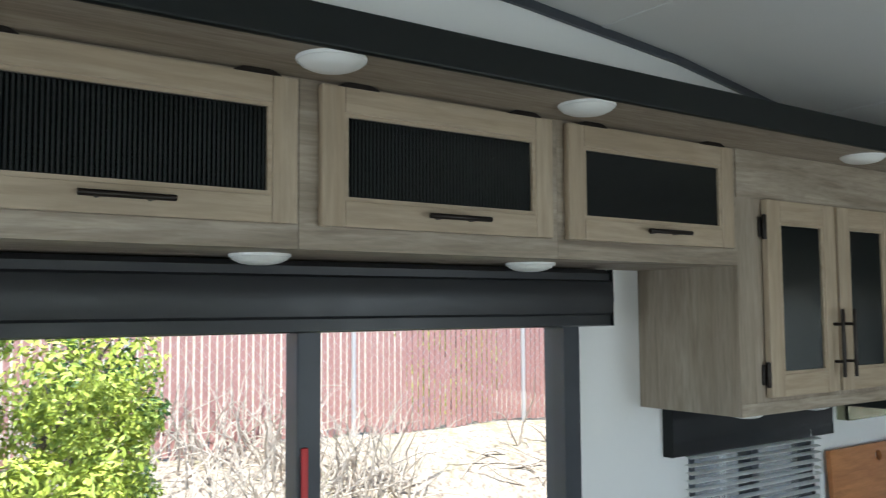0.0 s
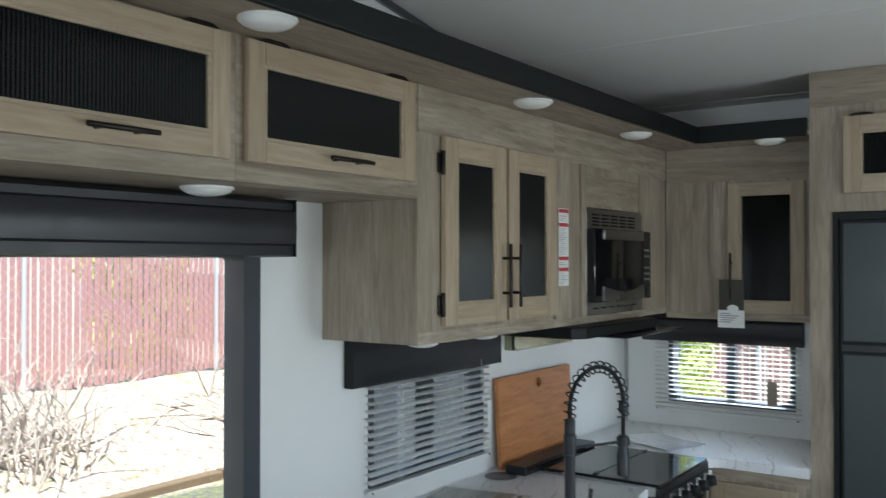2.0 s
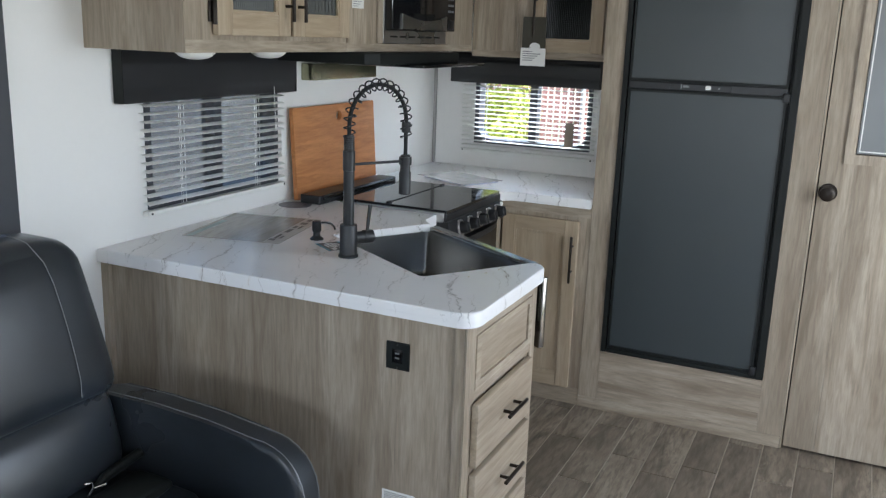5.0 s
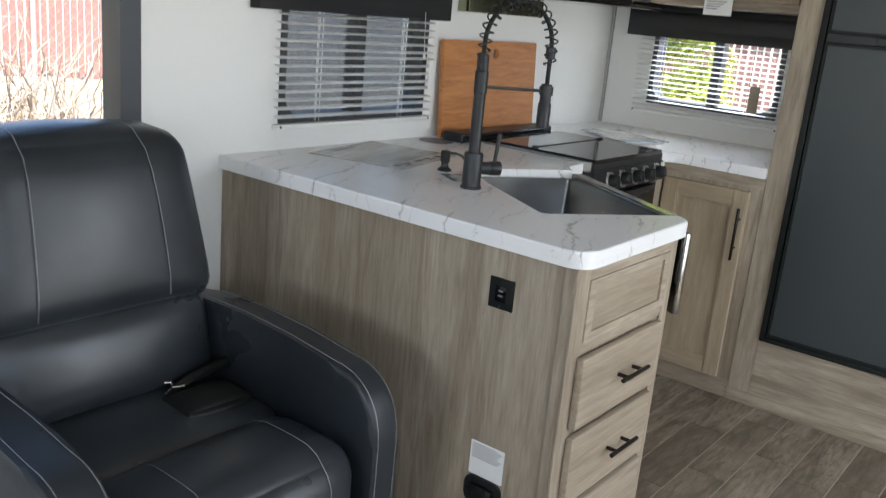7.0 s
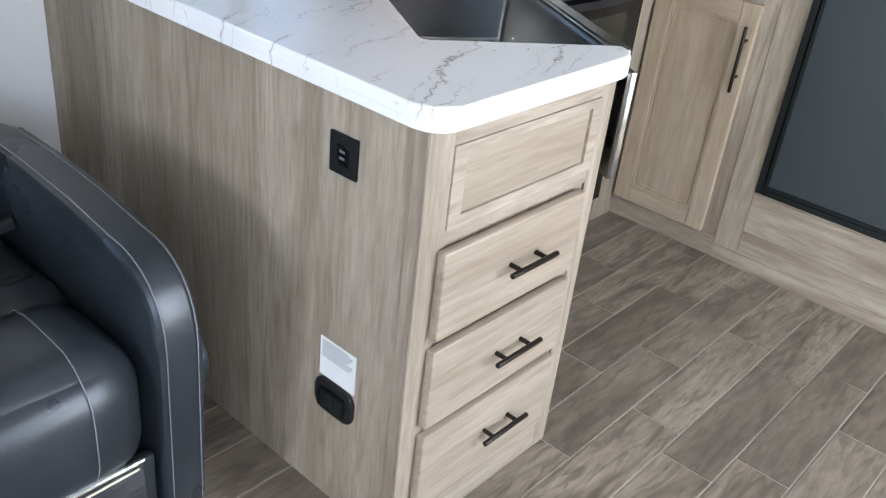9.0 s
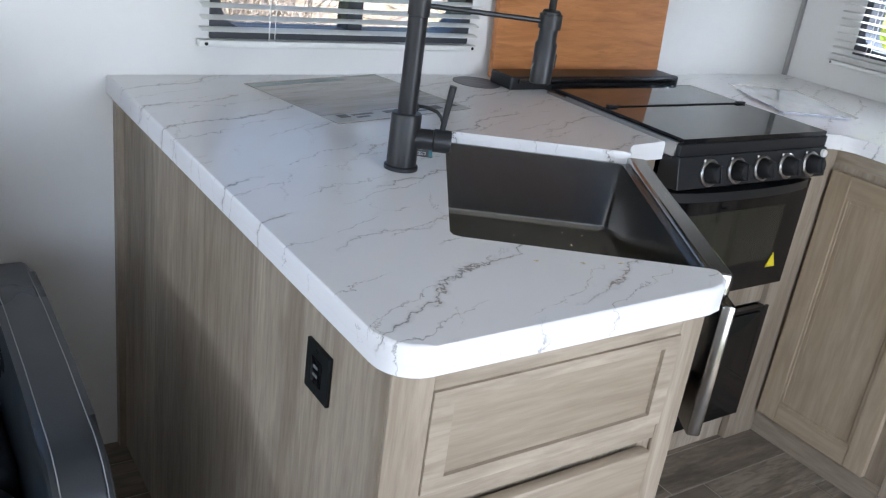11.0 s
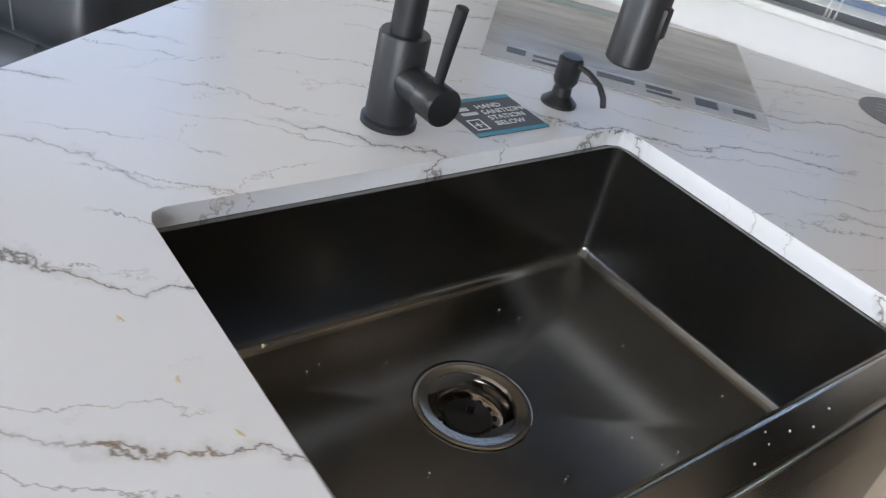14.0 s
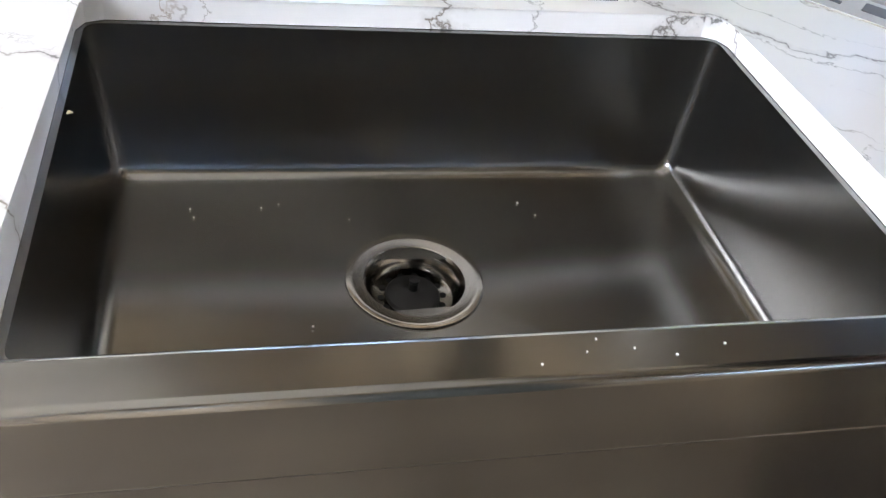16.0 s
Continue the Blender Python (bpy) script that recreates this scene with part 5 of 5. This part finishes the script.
for x in (0.010, 0.096):
    bm = bm_new()
    cyl(bm, (x, -0.0095, 0.036), (x, -0.0075, 0.036), 0.0035, 10)
    part("screw", bm, chrome, ch)


# ---- recliner; local x across, y to its back, z up ----
def cushion_point(b, u, v, w_, r, puff):
    x0, x1, y0, y1, z0, z1 = b
    c = Vector(((x0 + x1) / 2, (y0 + y1) / 2, (z0 + z1) / 2))
    h = Vector(((x1 - x0) / 2, (y1 - y0) / 2, (z1 - z0) / 2))
    p = Vector((u * h.x, v * h.y, w_ * h.z))
    q = Vector([max(-h[i] + r, min(h[i] - r, p[i])) for i in range(3)])
    d = p - q
    if d.length > 1e-9:
        p = q + d.normalized() * min(r, max(abs(d.x), abs(d.y), abs(d.z)))
    g = [(1 - u * u), (1 - v * v), (1 - w_ * w_)]
    m_ = max(abs(u), abs(v), abs(w_))
    if abs(w_) >= m_ - 1e-6:
        p.z += math.copysign(puff * g[0] * g[1], w_)
    elif abs(v) >= m_ - 1e-6:
        p.y += math.copysign(puff * g[0] * g[2], v)
    return c + p


def cushion(bm, b, r=0.04, puff=0.02, n=12, bend=None):
    seen = {}

    def vert(u, v, w_):
        key = (round(u, 4), round(v, 4), round(w_, 4))
        if key not in seen:
            p = cushion_point(b, u, v, w_, r, puff)
            p += Vector((0, 0, 0.004 * noise.noise((p.x * 6, p.y * 6, p.z * 6))))
            seen[key] = bm.verts.new(bend(p) if bend else p)
        return seen[key]

    k = [math.sin(math.pi / 2 * (-1 + 2 * i / n)) for i in range(n + 1)]
    for axis in range(3):
        for s in (-1.0, 1.0):
            for i in range(n):
                for j in range(n):
                    q = []
                    for a, c in ((k[i], k[j]), (k[i + 1], k[j]), (k[i + 1], k[j + 1]), (k[i], k[j + 1])):
                        co = [a, c]
                        co.insert(axis, s)
                        q.append(vert(*co))
                    bm.faces.new(q if (s > 0) == (axis != 1) else q[::-1])
    return bm


rc = thing("recliner", pose(2.325, 0.952, 0), "black leatherette recliner with grey stitching and curved arms", "recliner")
HW = 0.30


def arm(x0, x1):
    bm = bm_new()
    prof = [(0.02, 0.05), (0.0, 0.10), (-0.005, 0.44)] + [(0.150 - 0.155 * max(0.0, math.cos(math.pi / 2 * k / 8)) ** 0.86, 0.452 + 0.160 * math.sin(math.pi / 2 * k / 8) ** 0.86) for k in range(9)]
    prof += [(0.28, 0.628), (0.45, 0.637), (0.60, 0.635), (0.68, 0.62), (0.72, 0.57), (0.72, 0.05)]
    a = [bm.verts.new((x0, y, z)) for y, z in prof]
    b = [bm.verts.new((x1, y, z)) for y, z in prof]
    n_ = len(prof)
    fa_ = bm.faces.new(a)
    fb_ = bm.faces.new(b[::-1])
    for k in range(n_):
        bm.faces.new((a[k], b[k], b[(k + 1) % n_], a[(k + 1) % n_]))
    bmesh.ops.bevel(bm, geom=list(fa_.edges) + list(fb_.edges), offset=0.018, segments=4, affect="EDGES", profile=0.6)
    ob = part("arm", bm, leather_mat, rc)
    for x in (x0 + 0.012, x1 - 0.012):
        bm = bm_new()
        tube(bm, [(x, y - 0.003 if y < 0.3 else y, z + 0.0025) for y, z in prof[1:-3]], 0.0009, 6)
        part("stitching", bm, stitch_mat, ob, "pale grey seam stitching")
    return ob


arm(HW - 0.005, HW + 0.078)
arm(-HW - 0.09, -HW + 0.005)
bm = bm_new()
cushion(bm, (-HW + 0.004, HW - 0.004, 0.27, 0.70, 0.20, 0.455), 0.05, 0.018)
part("seat", bm, leather_mat, rc)
bf = (-HW + 0.006, HW - 0.006, 0.005, 0.298, 0.205, 0.470)
bm = bm_new()
cushion(bm, bf, 0.085, 0.012, 14)
fr_ = part("foot_rest", bm, leather_mat, rc, "padded front of the folded foot rest")
for u in (-0.36, 0.60):
    bm = bm_new()
    ps = [cushion_point(bf, u, v, 1.0, 0.085, 0.012) for v in (0.95, 0.7, 0.4, 0.1, -0.2, -0.5, -0.75)] + [cushion_point(bf, u, -1.0, w_, 0.085, 0.012) for w_ in (0.75, 0.5, 0.2, -0.1, -0.4, -0.7)]
    tube(bm, [p + Vector((0, -0.002, 0.004)) for p in ps], 0.0010, 6)
    part("stitching", bm, stitch_mat, fr_)


def lean(p):
    f = max(0.0, p.z - 0.43)
    return Vector((p.x * (1 - 0.20 * max(0.0, f - 0.15) ** 1.3 / 0.5 * 1.0), p.y + 0.22 * f, p.z))


for nm, b, r, pf in (("lumbar_cushion", (-HW + 0.0, HW - 0.0, 0.50, 0.70, 0.44, 0.70), 0.07, 0.03), ("back_cushion", (-HW - 0.01, HW + 0.01, 0.475, 0.68, 0.655, 1.05), 0.06, 0.022)):
    bm = bm_new()
    cushion(bm, b, r, pf, 14, lean)
    bc = part(nm, bm, leather_mat, rc)
    if nm == "back_cushion":
        for u in (-0.52, 0.52):
            bm = bm_new()
            ps = [cushion_point(b, u, v, 1.0, r, pf) for v in (0.6, 0.2, -0.2, -0.6)] + [cushion_point(b, u, -1.0, w_, r, pf) for w_ in (0.85, 0.6, 0.3, 0.0, -0.3, -0.6, -0.85)]
            tube(bm, [lean(p) + Vector((0, -0.004, 0.002)) for p in ps], 0.0010, 6)
            part("stitching", bm, stitch_mat, bc)
bm = bm_new()
cushion(bm, (-HW - 0.025, HW + 0.025, 0.60, 0.715, 0.30, 1.02), 0.05, 0.01, 12, lean)
part("back_shell", bm, leather_mat, rc)
bm = bm_new()
box(bm, -HW + 0.01, HW - 0.01, 0.022, 0.045, 0.06, 0.235, 0.006)
part("front_panel", bm, leather_mat, rc)
bm = bm_new()
box(bm, -HW, HW, 0.10, 0.68, 0.055, 0.22)
part("base", bm, black_trim, rc)
for x in (-0.34, 0.33):
    for y in (0.06, 0.64):
        bm = bm_new()
        cyl(bm, (x, y, 0.0), (x, y, 0.06), 0.02, 14)
        part("foot", bm, black_trim, rc)
bm = bm_new()
lathe(bm, [(0.030, 0.0), (0.030, 0.010), (0.045, 0.012), (0.048, 0.020), (0.045, 0.030), (0.036, 0.034), (0.001, 0.034)], seg=28)
bm.transform(pose(HW + 0.079, 0.05, 0.36, 0, 90, 0) @ Matrix.Diagonal((1.1, 0.5, 1, 1)))
part("release_lever", bm, black_metal, rc, "black oval recline lever")
pouch_film = Mat("glossy clear vinyl").set(Base_Color=(0.02, 0.021, 0.023), Roughness=0.07, Coat_Weight=1.0, Coat_Roughness=0.03)
bm = bm_new()
nx, nz = 30, 8
g_ = [[bm.verts.new((-0.25 + 0.51 * i / nx, 0.016 - 0.010 * math.sin(math.pi * j / nz) - 0.004 * noise.noise((i * 0.35, j * 0.5, 2)), 0.065 + 0.185 * j / nz)) for j in range(nz + 1)] for i in range(nx + 1)]
for i in range(nx):
    for j in range(nz):
        bm.faces.new((g_[i][j], g_[i + 1][j], g_[i + 1][j + 1], g_[i][j + 1]))
pch = part("vinyl_pouch", bm, pouch_film, rc, "clear vinyl pouch with a silver logo on the front panel")
# Chrome tube modelled for the highlight along the vinyl's upper edge.
bm = bm_new()
tube(bm, [(-0.25, 0.010, 0.252), (0.0, 0.006, 0.250), (0.26, 0.010, 0.249)], 0.005, 8)
part("pouch_edge", bm, chrome, pch, "bright highlight along the pouch's upper edge, built as a tube")
silver_ink = plain("silver printed ink", (0.46, 0.46, 0.45), 0.45)
for px in (-0.035, 0.0, 0.075, 0.115):
    bm = bm_new()
    tube(bm, [(px, 0.0, 0.085), (px + 0.02, -0.001, 0.15), (px + 0.038, 0.002, 0.225)], [0.0012, 0.0028, 0.0012], 6)
    part("logo_stroke", bm, silver_ink, pch, "slanted silver logo stroke")
# Thin cream line below the upper edge.
bm = bm_new()
tube(bm, [(-0.24, 0.008, 0.231), (0.0, 0.004, 0.229), (0.25, 0.008, 0.234)], 0.0022, 8)
part("pouch_seam", bm, plain("cream line colour", (0.72, 0.62, 0.48), 0.3), pch, "cream line across the pouch")
bm = bm_new()
cushion(bm, (0.08, 0.262, 0.350, 0.465, 0.452, 0.474), 0.011, 0.012, 10)
tube(bm, [(0.125, 0.478, 0.476), (0.17, 0.488, 0.484), (0.225, 0.490, 0.490), (0.288, 0.485, 0.500)], [0.006, 0.013, 0.014, 0.014], 10)
part("strap", bm, black_trim, rc, "black retaining strap lying on the seat")
bm = bm_new()
tube(bm, [(0.092, 0.456, 0.482), (0.119, 0.468, 0.486), (0.133, 0.488, 0.488), (0.121, 0.500, 0.487)], 0.003, 6)
tube(bm, [(0.119, 0.468, 0.486), (0.145, 0.456, 0.487)], 0.003, 6)
part("buckle", bm, chrome, rc, "small bright metal buckle")

# ---- outdoors ----
GZ = -0.85
FENCE_Y, FENCE_Z = 10.5, 0.06


def ground_height(x, y):
    f = min(1.0, max(0.0, (y - 8.2) / 2.2))
    s = f * f * (3 - 2 * f)
    bump = 0.07 * noise.noise((x * 0.9, y * 0.9, 0)) + 0.03 * noise.noise((x * 3.1, y * 3.1, 4))
    return GZ + (FENCE_Z - GZ) * s + bump * min(1.0, max(0.0, (y - 7.9) * 2)) + max(0.0, y - 11) * 0.02


xs = [-2000, -400, -80, -30] + [-14 + 0.5 * k for k in range(65)] + [30, 80, 400, 2000]
ys = [-2000, -400, -80, -20, -8, -3, 2.5, 5] + [6 + 0.3 * k for k in range(24)] + [16, 30, 80, 400, 2000]
verts = [(x, y, ground_height(x, y) if abs(x) < 100 and abs(y) < 100 else GZ - 0.2) for x in xs for y in ys]
ny = len(ys)
faces = [(i * ny + j, (i + 1) * ny + j, (i + 1) * ny + j + 1, i * ny + j + 1) for i in range(len(xs) - 1) for j in range(ny - 1)]


def ground_material():
    w = Mat("dry bank and mossy asphalt")
    geo = w.t.nodes.new("ShaderNodeNewGeometry")
    sep = w.t.nodes.new("ShaderNodeSeparateXYZ")
    w.link(geo.outputs["Position"], sep.inputs[0])
    vec = w.coords()
    n1 = w.noise(vec, 1.6, 5, 0.6)
    n2 = w.noise(vec, 14.0, 5, 0.65)
    bank = w.ramp(n2, [(0.3, (0.14, 0.10, 0.075)), (0.5, (0.37, 0.30, 0.225)), (0.68, (0.56, 0.49, 0.39))])
    bank = w.mix(w.ramp(n1, [(0.5, 0.0), (0.7, 0.5)]), bank, (0.20, 0.20, 0.06))
    road = w.mix(w.ramp(n2, [(0.42, 0.0), (0.62, 0.85)]), (0.085, 0.082, 0.08), (0.20, 0.21, 0.05))
    add = w.node("ShaderNodeMath")
    add.operation = "MULTIPLY_ADD"
    w.link(n1, add.inputs[0])
    add.inputs[1].default_value = 0.8
    w.link(sep.outputs["Y"], add.inputs[2])
    mr = w.node("ShaderNodeMapRange")
    w.link(add.outputs[0], mr.inputs["Value"])
    mr.inputs["From Min"].default_value, mr.inputs["From Max"].default_value = 8.35, 8.55
    w.bump(n2, 0.6, 0.03)
    return w.set(Base_Color=w.mix(mr.outputs["Result"], road, bank), Roughness=0.9)


me = bpy.data.meshes.new("ground")
me.from_pydata(verts, [], faces)
me.materials.append(ground_material())
for p in me.polygons:
    p.use_smooth = True
tagged(new("ground", me), "dry earth bank above mossy asphalt", "ground", kind="structure")

# kerb between asphalt and bank
bm = bm_new()
for k in range(18):
    x = -14 + k * 2.0
    box(bm, x, x + 1.97, 8.18 + 0.02 * math.sin(k * 1.7), 8.34 + 0.02 * math.sin(k * 1.7), GZ - 0.05, GZ + 0.09, 0.015)
solid("kerb", bm, plain("mossy brown timber kerb", (0.16, 0.11, 0.06), 0.9, mottle=0.5, scale=9), "low mossy timber kerb along the asphalt", "kerb", kind="structure")

# slatted chain-link fence
fen = thing("fence", pose(0, FENCE_Y, FENCE_Z), "red-brown slatted chain-link fence on steel posts", "fence")
slat_red = plain("faded red-brown slat", (0.42, 0.215, 0.185), 0.7, mottle=0.3, scale=6)
galv = plain("galvanised steel", (0.50, 0.47, 0.45), 0.6, metal=0.2)
verts, faces = [], []
rng = random.Random(11)
x = -14.0
while x < 22.0:
    wd, ln = 0.072 + rng.uniform(-0.004, 0.004), rng.uniform(-0.008, 0.008)
    z0, z1 = 0.02 + rng.uniform(-0.02, 0.03) + ground_height(x, FENCE_Y) - FENCE_Z, 2.35 + rng.uniform(-0.02, 0.02)
    b = len(verts)
    for y in (-0.006, 0.006):
        verts += [(x, y, z0), (x + wd, y, z0), (x + wd + ln, y, z1), (x + ln, y, z1)]
    faces += [(b, b + 1, b + 2, b + 3), (b + 7, b + 6, b + 5, b + 4), (b, b + 4, b + 5, b + 1), (b + 3, b + 2, b + 6, b + 7), (b, b + 3, b + 7, b + 4), (b + 1, b + 5, b + 6, b + 2)]
    x += 0.096
me = bpy.data.meshes.new("slat")
me.from_pydata(verts, [], faces)
me.materials.append(slat_red)
tagged(part("slat", me, None, fen), kind="stuff")
verts, edges, faces = [], [], []


def wire(ax_, az, bx_, bz, r=0.0014):
    b = len(verts)
    d = Vector((bx_ - ax_, 0, bz - az)).normalized()
    nrm = Vector((-d.z, 0, d.x)) * r
    for px, pz in ((ax_, az), (bx_, bz)):
        for q in (nrm, Vector((0, -r, 0)), -nrm):
            verts.append((px + q.x, -0.018 + q.y, pz + q.z))
    for k in range(3):
        faces.append((b + k, b + (k + 1) % 3, b + 3 + (k + 1) % 3, b + 3 + k))


x = -16.0
while x < 22.0:
    wire(x, 0.0, x + 2.35, 2.35)
    wire(x + 2.35, 0.0, x, 2.35)
    x += 0.136
me = bpy.data.meshes.new("wire_mesh")
me.from_pydata(verts, [], faces)
me.materials.append(galv)
tagged(part("wire_mesh", me, None, fen), kind="stuff")
for k in range(13):
    bm = bm_new()
    cyl(bm, (-14.2 + k * 3.0, -0.05, -0.3), (-14.2 + k * 3.0, -0.05, 2.42), 0.032, 14)
    part("post", bm, galv, fen)
bm = bm_new()
cyl(bm, (-14, -0.05, 2.36), (22, -0.05, 2.36), 0.02, 10)
part("top_rail", bm, galv, fen)

fen2 = copy_thing(fen, pose(12.5, 4.0, GZ - 0.05, 0, 0, -90))
tagged(fen2, "red-brown slatted fence beyond the end window")


# ---- plants ----
def leaf_material(name, a, b):
    w = Mat(name)
    geo = w.t.nodes.new("ShaderNodeNewGeometry")
    col = w.ramp(geo.outputs["Random Per Island"], [(0.0, a), (1.0, b)])
    return w.set(Base_Color=col, Roughness=0.5, Subsurface_Weight=0.0)


leaf_bright = leaf_material("yellow-green leaves", (0.24, 0.31, 0.03), (0.55, 0.58, 0.09))
leaf_dark = leaf_material("deep green leaves", (0.035, 0.085, 0.02), (0.12, 0.20, 0.045))
bark = plain("grey-brown bark", (0.16, 0.12, 0.085), 0.9, mottle=0.4, scale=20)
twig_mat = plain("bleached dead twig", (0.50, 0.42, 0.34), 0.85, mottle=0.3, scale=25)


def bush(name, x, y, z, rx, ry, h, count, size, material, label, seed, core=0.45):
    rng = random.Random(seed)
    ob = thing(name, pose(x, y, z), label, "bush")
    bm = bm_new()
    tube(bm, [(0, 0, -0.1), (0.03, 0.02, h * 0.3), (0.0, -0.03, h * 0.6)], [0.07, 0.05, 0.02], 8)
    for k in range(7):
        a = k * 2.4
        tube(bm, [(0, 0, h * (0.12 + 0.06 * k)), (rx * 0.4 * math.cos(a), ry * 0.4 * math.sin(a), h * (0.25 + 0.07 * k)), (rx * 0.7 * math.cos(a), ry * 0.7 * math.sin(a), h * (0.38 + 0.07 * k))], [0.03, 0.02, 0.006], 6)
    part("trunk", bm, bark, ob)
    vs, fs = [], []
    clumps = []
    for k in range(90):
        a, u = rng.uniform(0, 2 * math.pi), rng.uniform(0.02, 1.0)
        rad = math.sin(math.pi * min(0.97, 0.12 + 0.86 * u ** 0.85)) ** 0.6
        q = rng.uniform(core, 1.0) * rad
        clumps.append((rx * q * math.cos(a), ry * q * math.sin(a), h * u, rng.uniform(0.16, 0.30) * min(rx, ry) * 1.1))
    for k in range(count):
        cx, cy, cz, cr = clumps[rng.randrange(len(clumps))]
        d = Vector((rng.gauss(0, 1), rng.gauss(0, 1), rng.gauss(0, 1))).normalized() * cr * rng.uniform(0.6, 1.05)
        c = Vector((cx, cy, cz)) + d
        nrm = (d.normalized() + Vector((rng.uniform(-0.8, 0.8), rng.uniform(-0.8, 0.8), rng.uniform(-0.3, 0.9)))).normalized()
        t = nrm.orthogonal().normalized()
        t = (t * math.cos(k) + nrm.cross(t) * math.sin(k))
        s = nrm.cross(t)
        l_, w_ = size * rng.uniform(0.7, 1.3), size * rng.uniform(0.3, 0.5)
        b = len(vs)
        vs += [tuple(c - t * l_), tuple(c + s * w_ + nrm * 0.2 * w_), tuple(c + t * l_), tuple(c - s * w_ + nrm * 0.2 * w_)]
        fs.append((b, b + 1, b + 2, b + 3))
    me = bpy.data.meshes.new("crown")
    me.from_pydata(vs, [], fs)
    me.materials.append(material)
    tagged(part("crown", me, None, ob), kind="stuff")
    return ob


bush("hedge_tree", 1.7, 5.6, GZ, 0.95, 0.9, 3.4, 52000, 0.026, leaf_bright, "dense yellow-green evergreen bush in full sun", 3)
bush("hedge_tree", 2.55, 7.0, GZ, 0.5, 0.7, 3.3, 12000, 0.03, leaf_dark, "darker green evergreen bush beside the fence", 4)
bush("hedge_tree", 8.6, 3.5, GZ, 1.0, 1.0, 3.6, 40000, 0.035, leaf_bright, "sunlit yellow-green shrub outside the end window", 6)
bush("hedge_tree", 9.6, 12.0, FENCE_Z, 0.9, 0.9, 4.2, 5000, 0.07, leaf_bright, "bright green tree behind the fence", 8)


def brush_pile(x, y, rad, count, seed, tall):
    rng = random.Random(seed)
    bm = bm_new()
    for k in range(count):
        a, q = rng.uniform(0, 6.28), rad * math.sqrt(rng.random())
        bx, by = q * math.cos(a), q * math.sin(a) * 0.6
        zz = ground_height(x + bx, y + by) - 0.03
        p = Vector((bx, by, zz))
        d = Vector((rng.uniform(-1, 1), rng.uniform(-0.6, 0.6), rng.uniform(0.2, tall))).normalized()
        ps = [p]
        for s in range(5):
            d = (d + Vector((rng.uniform(-0.4, 0.4), rng.uniform(-0.3, 0.3), rng.uniform(-0.45, 0.25)))).normalized()
            p = p + d * rng.uniform(0.12, 0.34)
            p.z = max(p.z, ground_height(x + p.x, y + p.y) + 0.005)
            ps.append(p.copy())
        tube(bm, ps, [0.017, 0.014, 0.011, 0.008, 0.006, 0.003], 5)
    tagged(solid("brush_pile", bm, twig_mat, "tangle of bleached dead branches on the bank", "brush", m=pose(x, y, 0)), kind="stuff")


brush_pile(4.2, 8.7, 1.0, 150, 21, 2.0)
brush_pile(6.2, 9.2, 0.7, 100, 22, 3.2)
brush_pile(5.0, 10.1, 1.1, 80, 25, 5.0)
brush_pile(3.1, 9.9, 0.8, 60, 26, 5.0)
brush_pile(9.8, 9.2, 1.3, 60, 23, 0.8)

# neighbouring trailer beyond the kitchen window
tr = thing("neighbouring_trailer", pose(7.6, 5.2, GZ), "grey parked trailer with dark windows", "trailer")
bm = bm_new()
box(bm, 0, 7.0, 0, 1.75, 0.45, 3.3, 0.08)
body = part("body", bm, plain("grey siding", (0.16, 0.165, 0.17), 0.5, mottle=0.1), tr)
for x0, x1, z0, z1 in ((0.5, 1.1, 1.7, 2.4), (2.0, 3.4, 1.7, 2.4), (4.6, 5.6, 1.7, 2.4)):
    bm = bm_new()
    box(bm, x0, x1, -0.02, 0.01, z0, z1, 0.02)
    part("window", bm, black_gloss, body)
bm = bm_new()
box(bm, 1.35, 1.6, -0.06, 0.0, 0.5, 3.1, 0.02)
part("downpipe", bm, black_trim, tr)
for x in (2.6, 3.5):
    bm = bm_new()
    cyl(bm, (x, -0.02, 0.34), (x, 0.22, 0.34), 0.34, 24, bevel=0.03)
    wh = part("wheel", bm, black_trim, tr)
    bm = bm_new()
    cyl(bm, (x, -0.035, 0.34), (x, -0.018, 0.34), 0.18, 20)
    part("rim", bm, steel, wh)
bm = bm_new()
box(bm, 0.2, 6.8, 0.1, 1.65, 0.0, 0.45)
part("skirt", bm, black_trim, tr)

# ---- floor planks ----
PLK_L, PLK_W, GAP = 0.52, 0.132, 0.0045
bm = bm_new()
box(bm, GAP / 2, PLK_L - GAP / 2, GAP / 2, PLK_W - GAP / 2, -0.003, 0.0, 0.001, 1)
plank_me = mesh_of("plank", bm, plank_mat)
far = bm_new()
row = 0
y = 0.588 - 13 * PLK_W
while y < YW + 0.02:
    x = 3.42 + (0.0, 0.27, 0.18, -0.22, 0.08, 0.33)[(13 - row) % 6] - 12 * PLK_L
    while x + PLK_L <= 5.22:
        if x > 0.75:
            part("plank", plank_me, None, floor, m=Matrix.Translation((x, y, 0)))
        else:
            box(far, x + GAP / 2, x + PLK_L - GAP / 2, y + GAP / 2, y + PLK_W - GAP / 2, -0.003, 0.0)
        x += PLK_L
    y += PLK_W
    row += 1
tagged(part("plank_field", far, plank_mat, floor), kind="stuff")
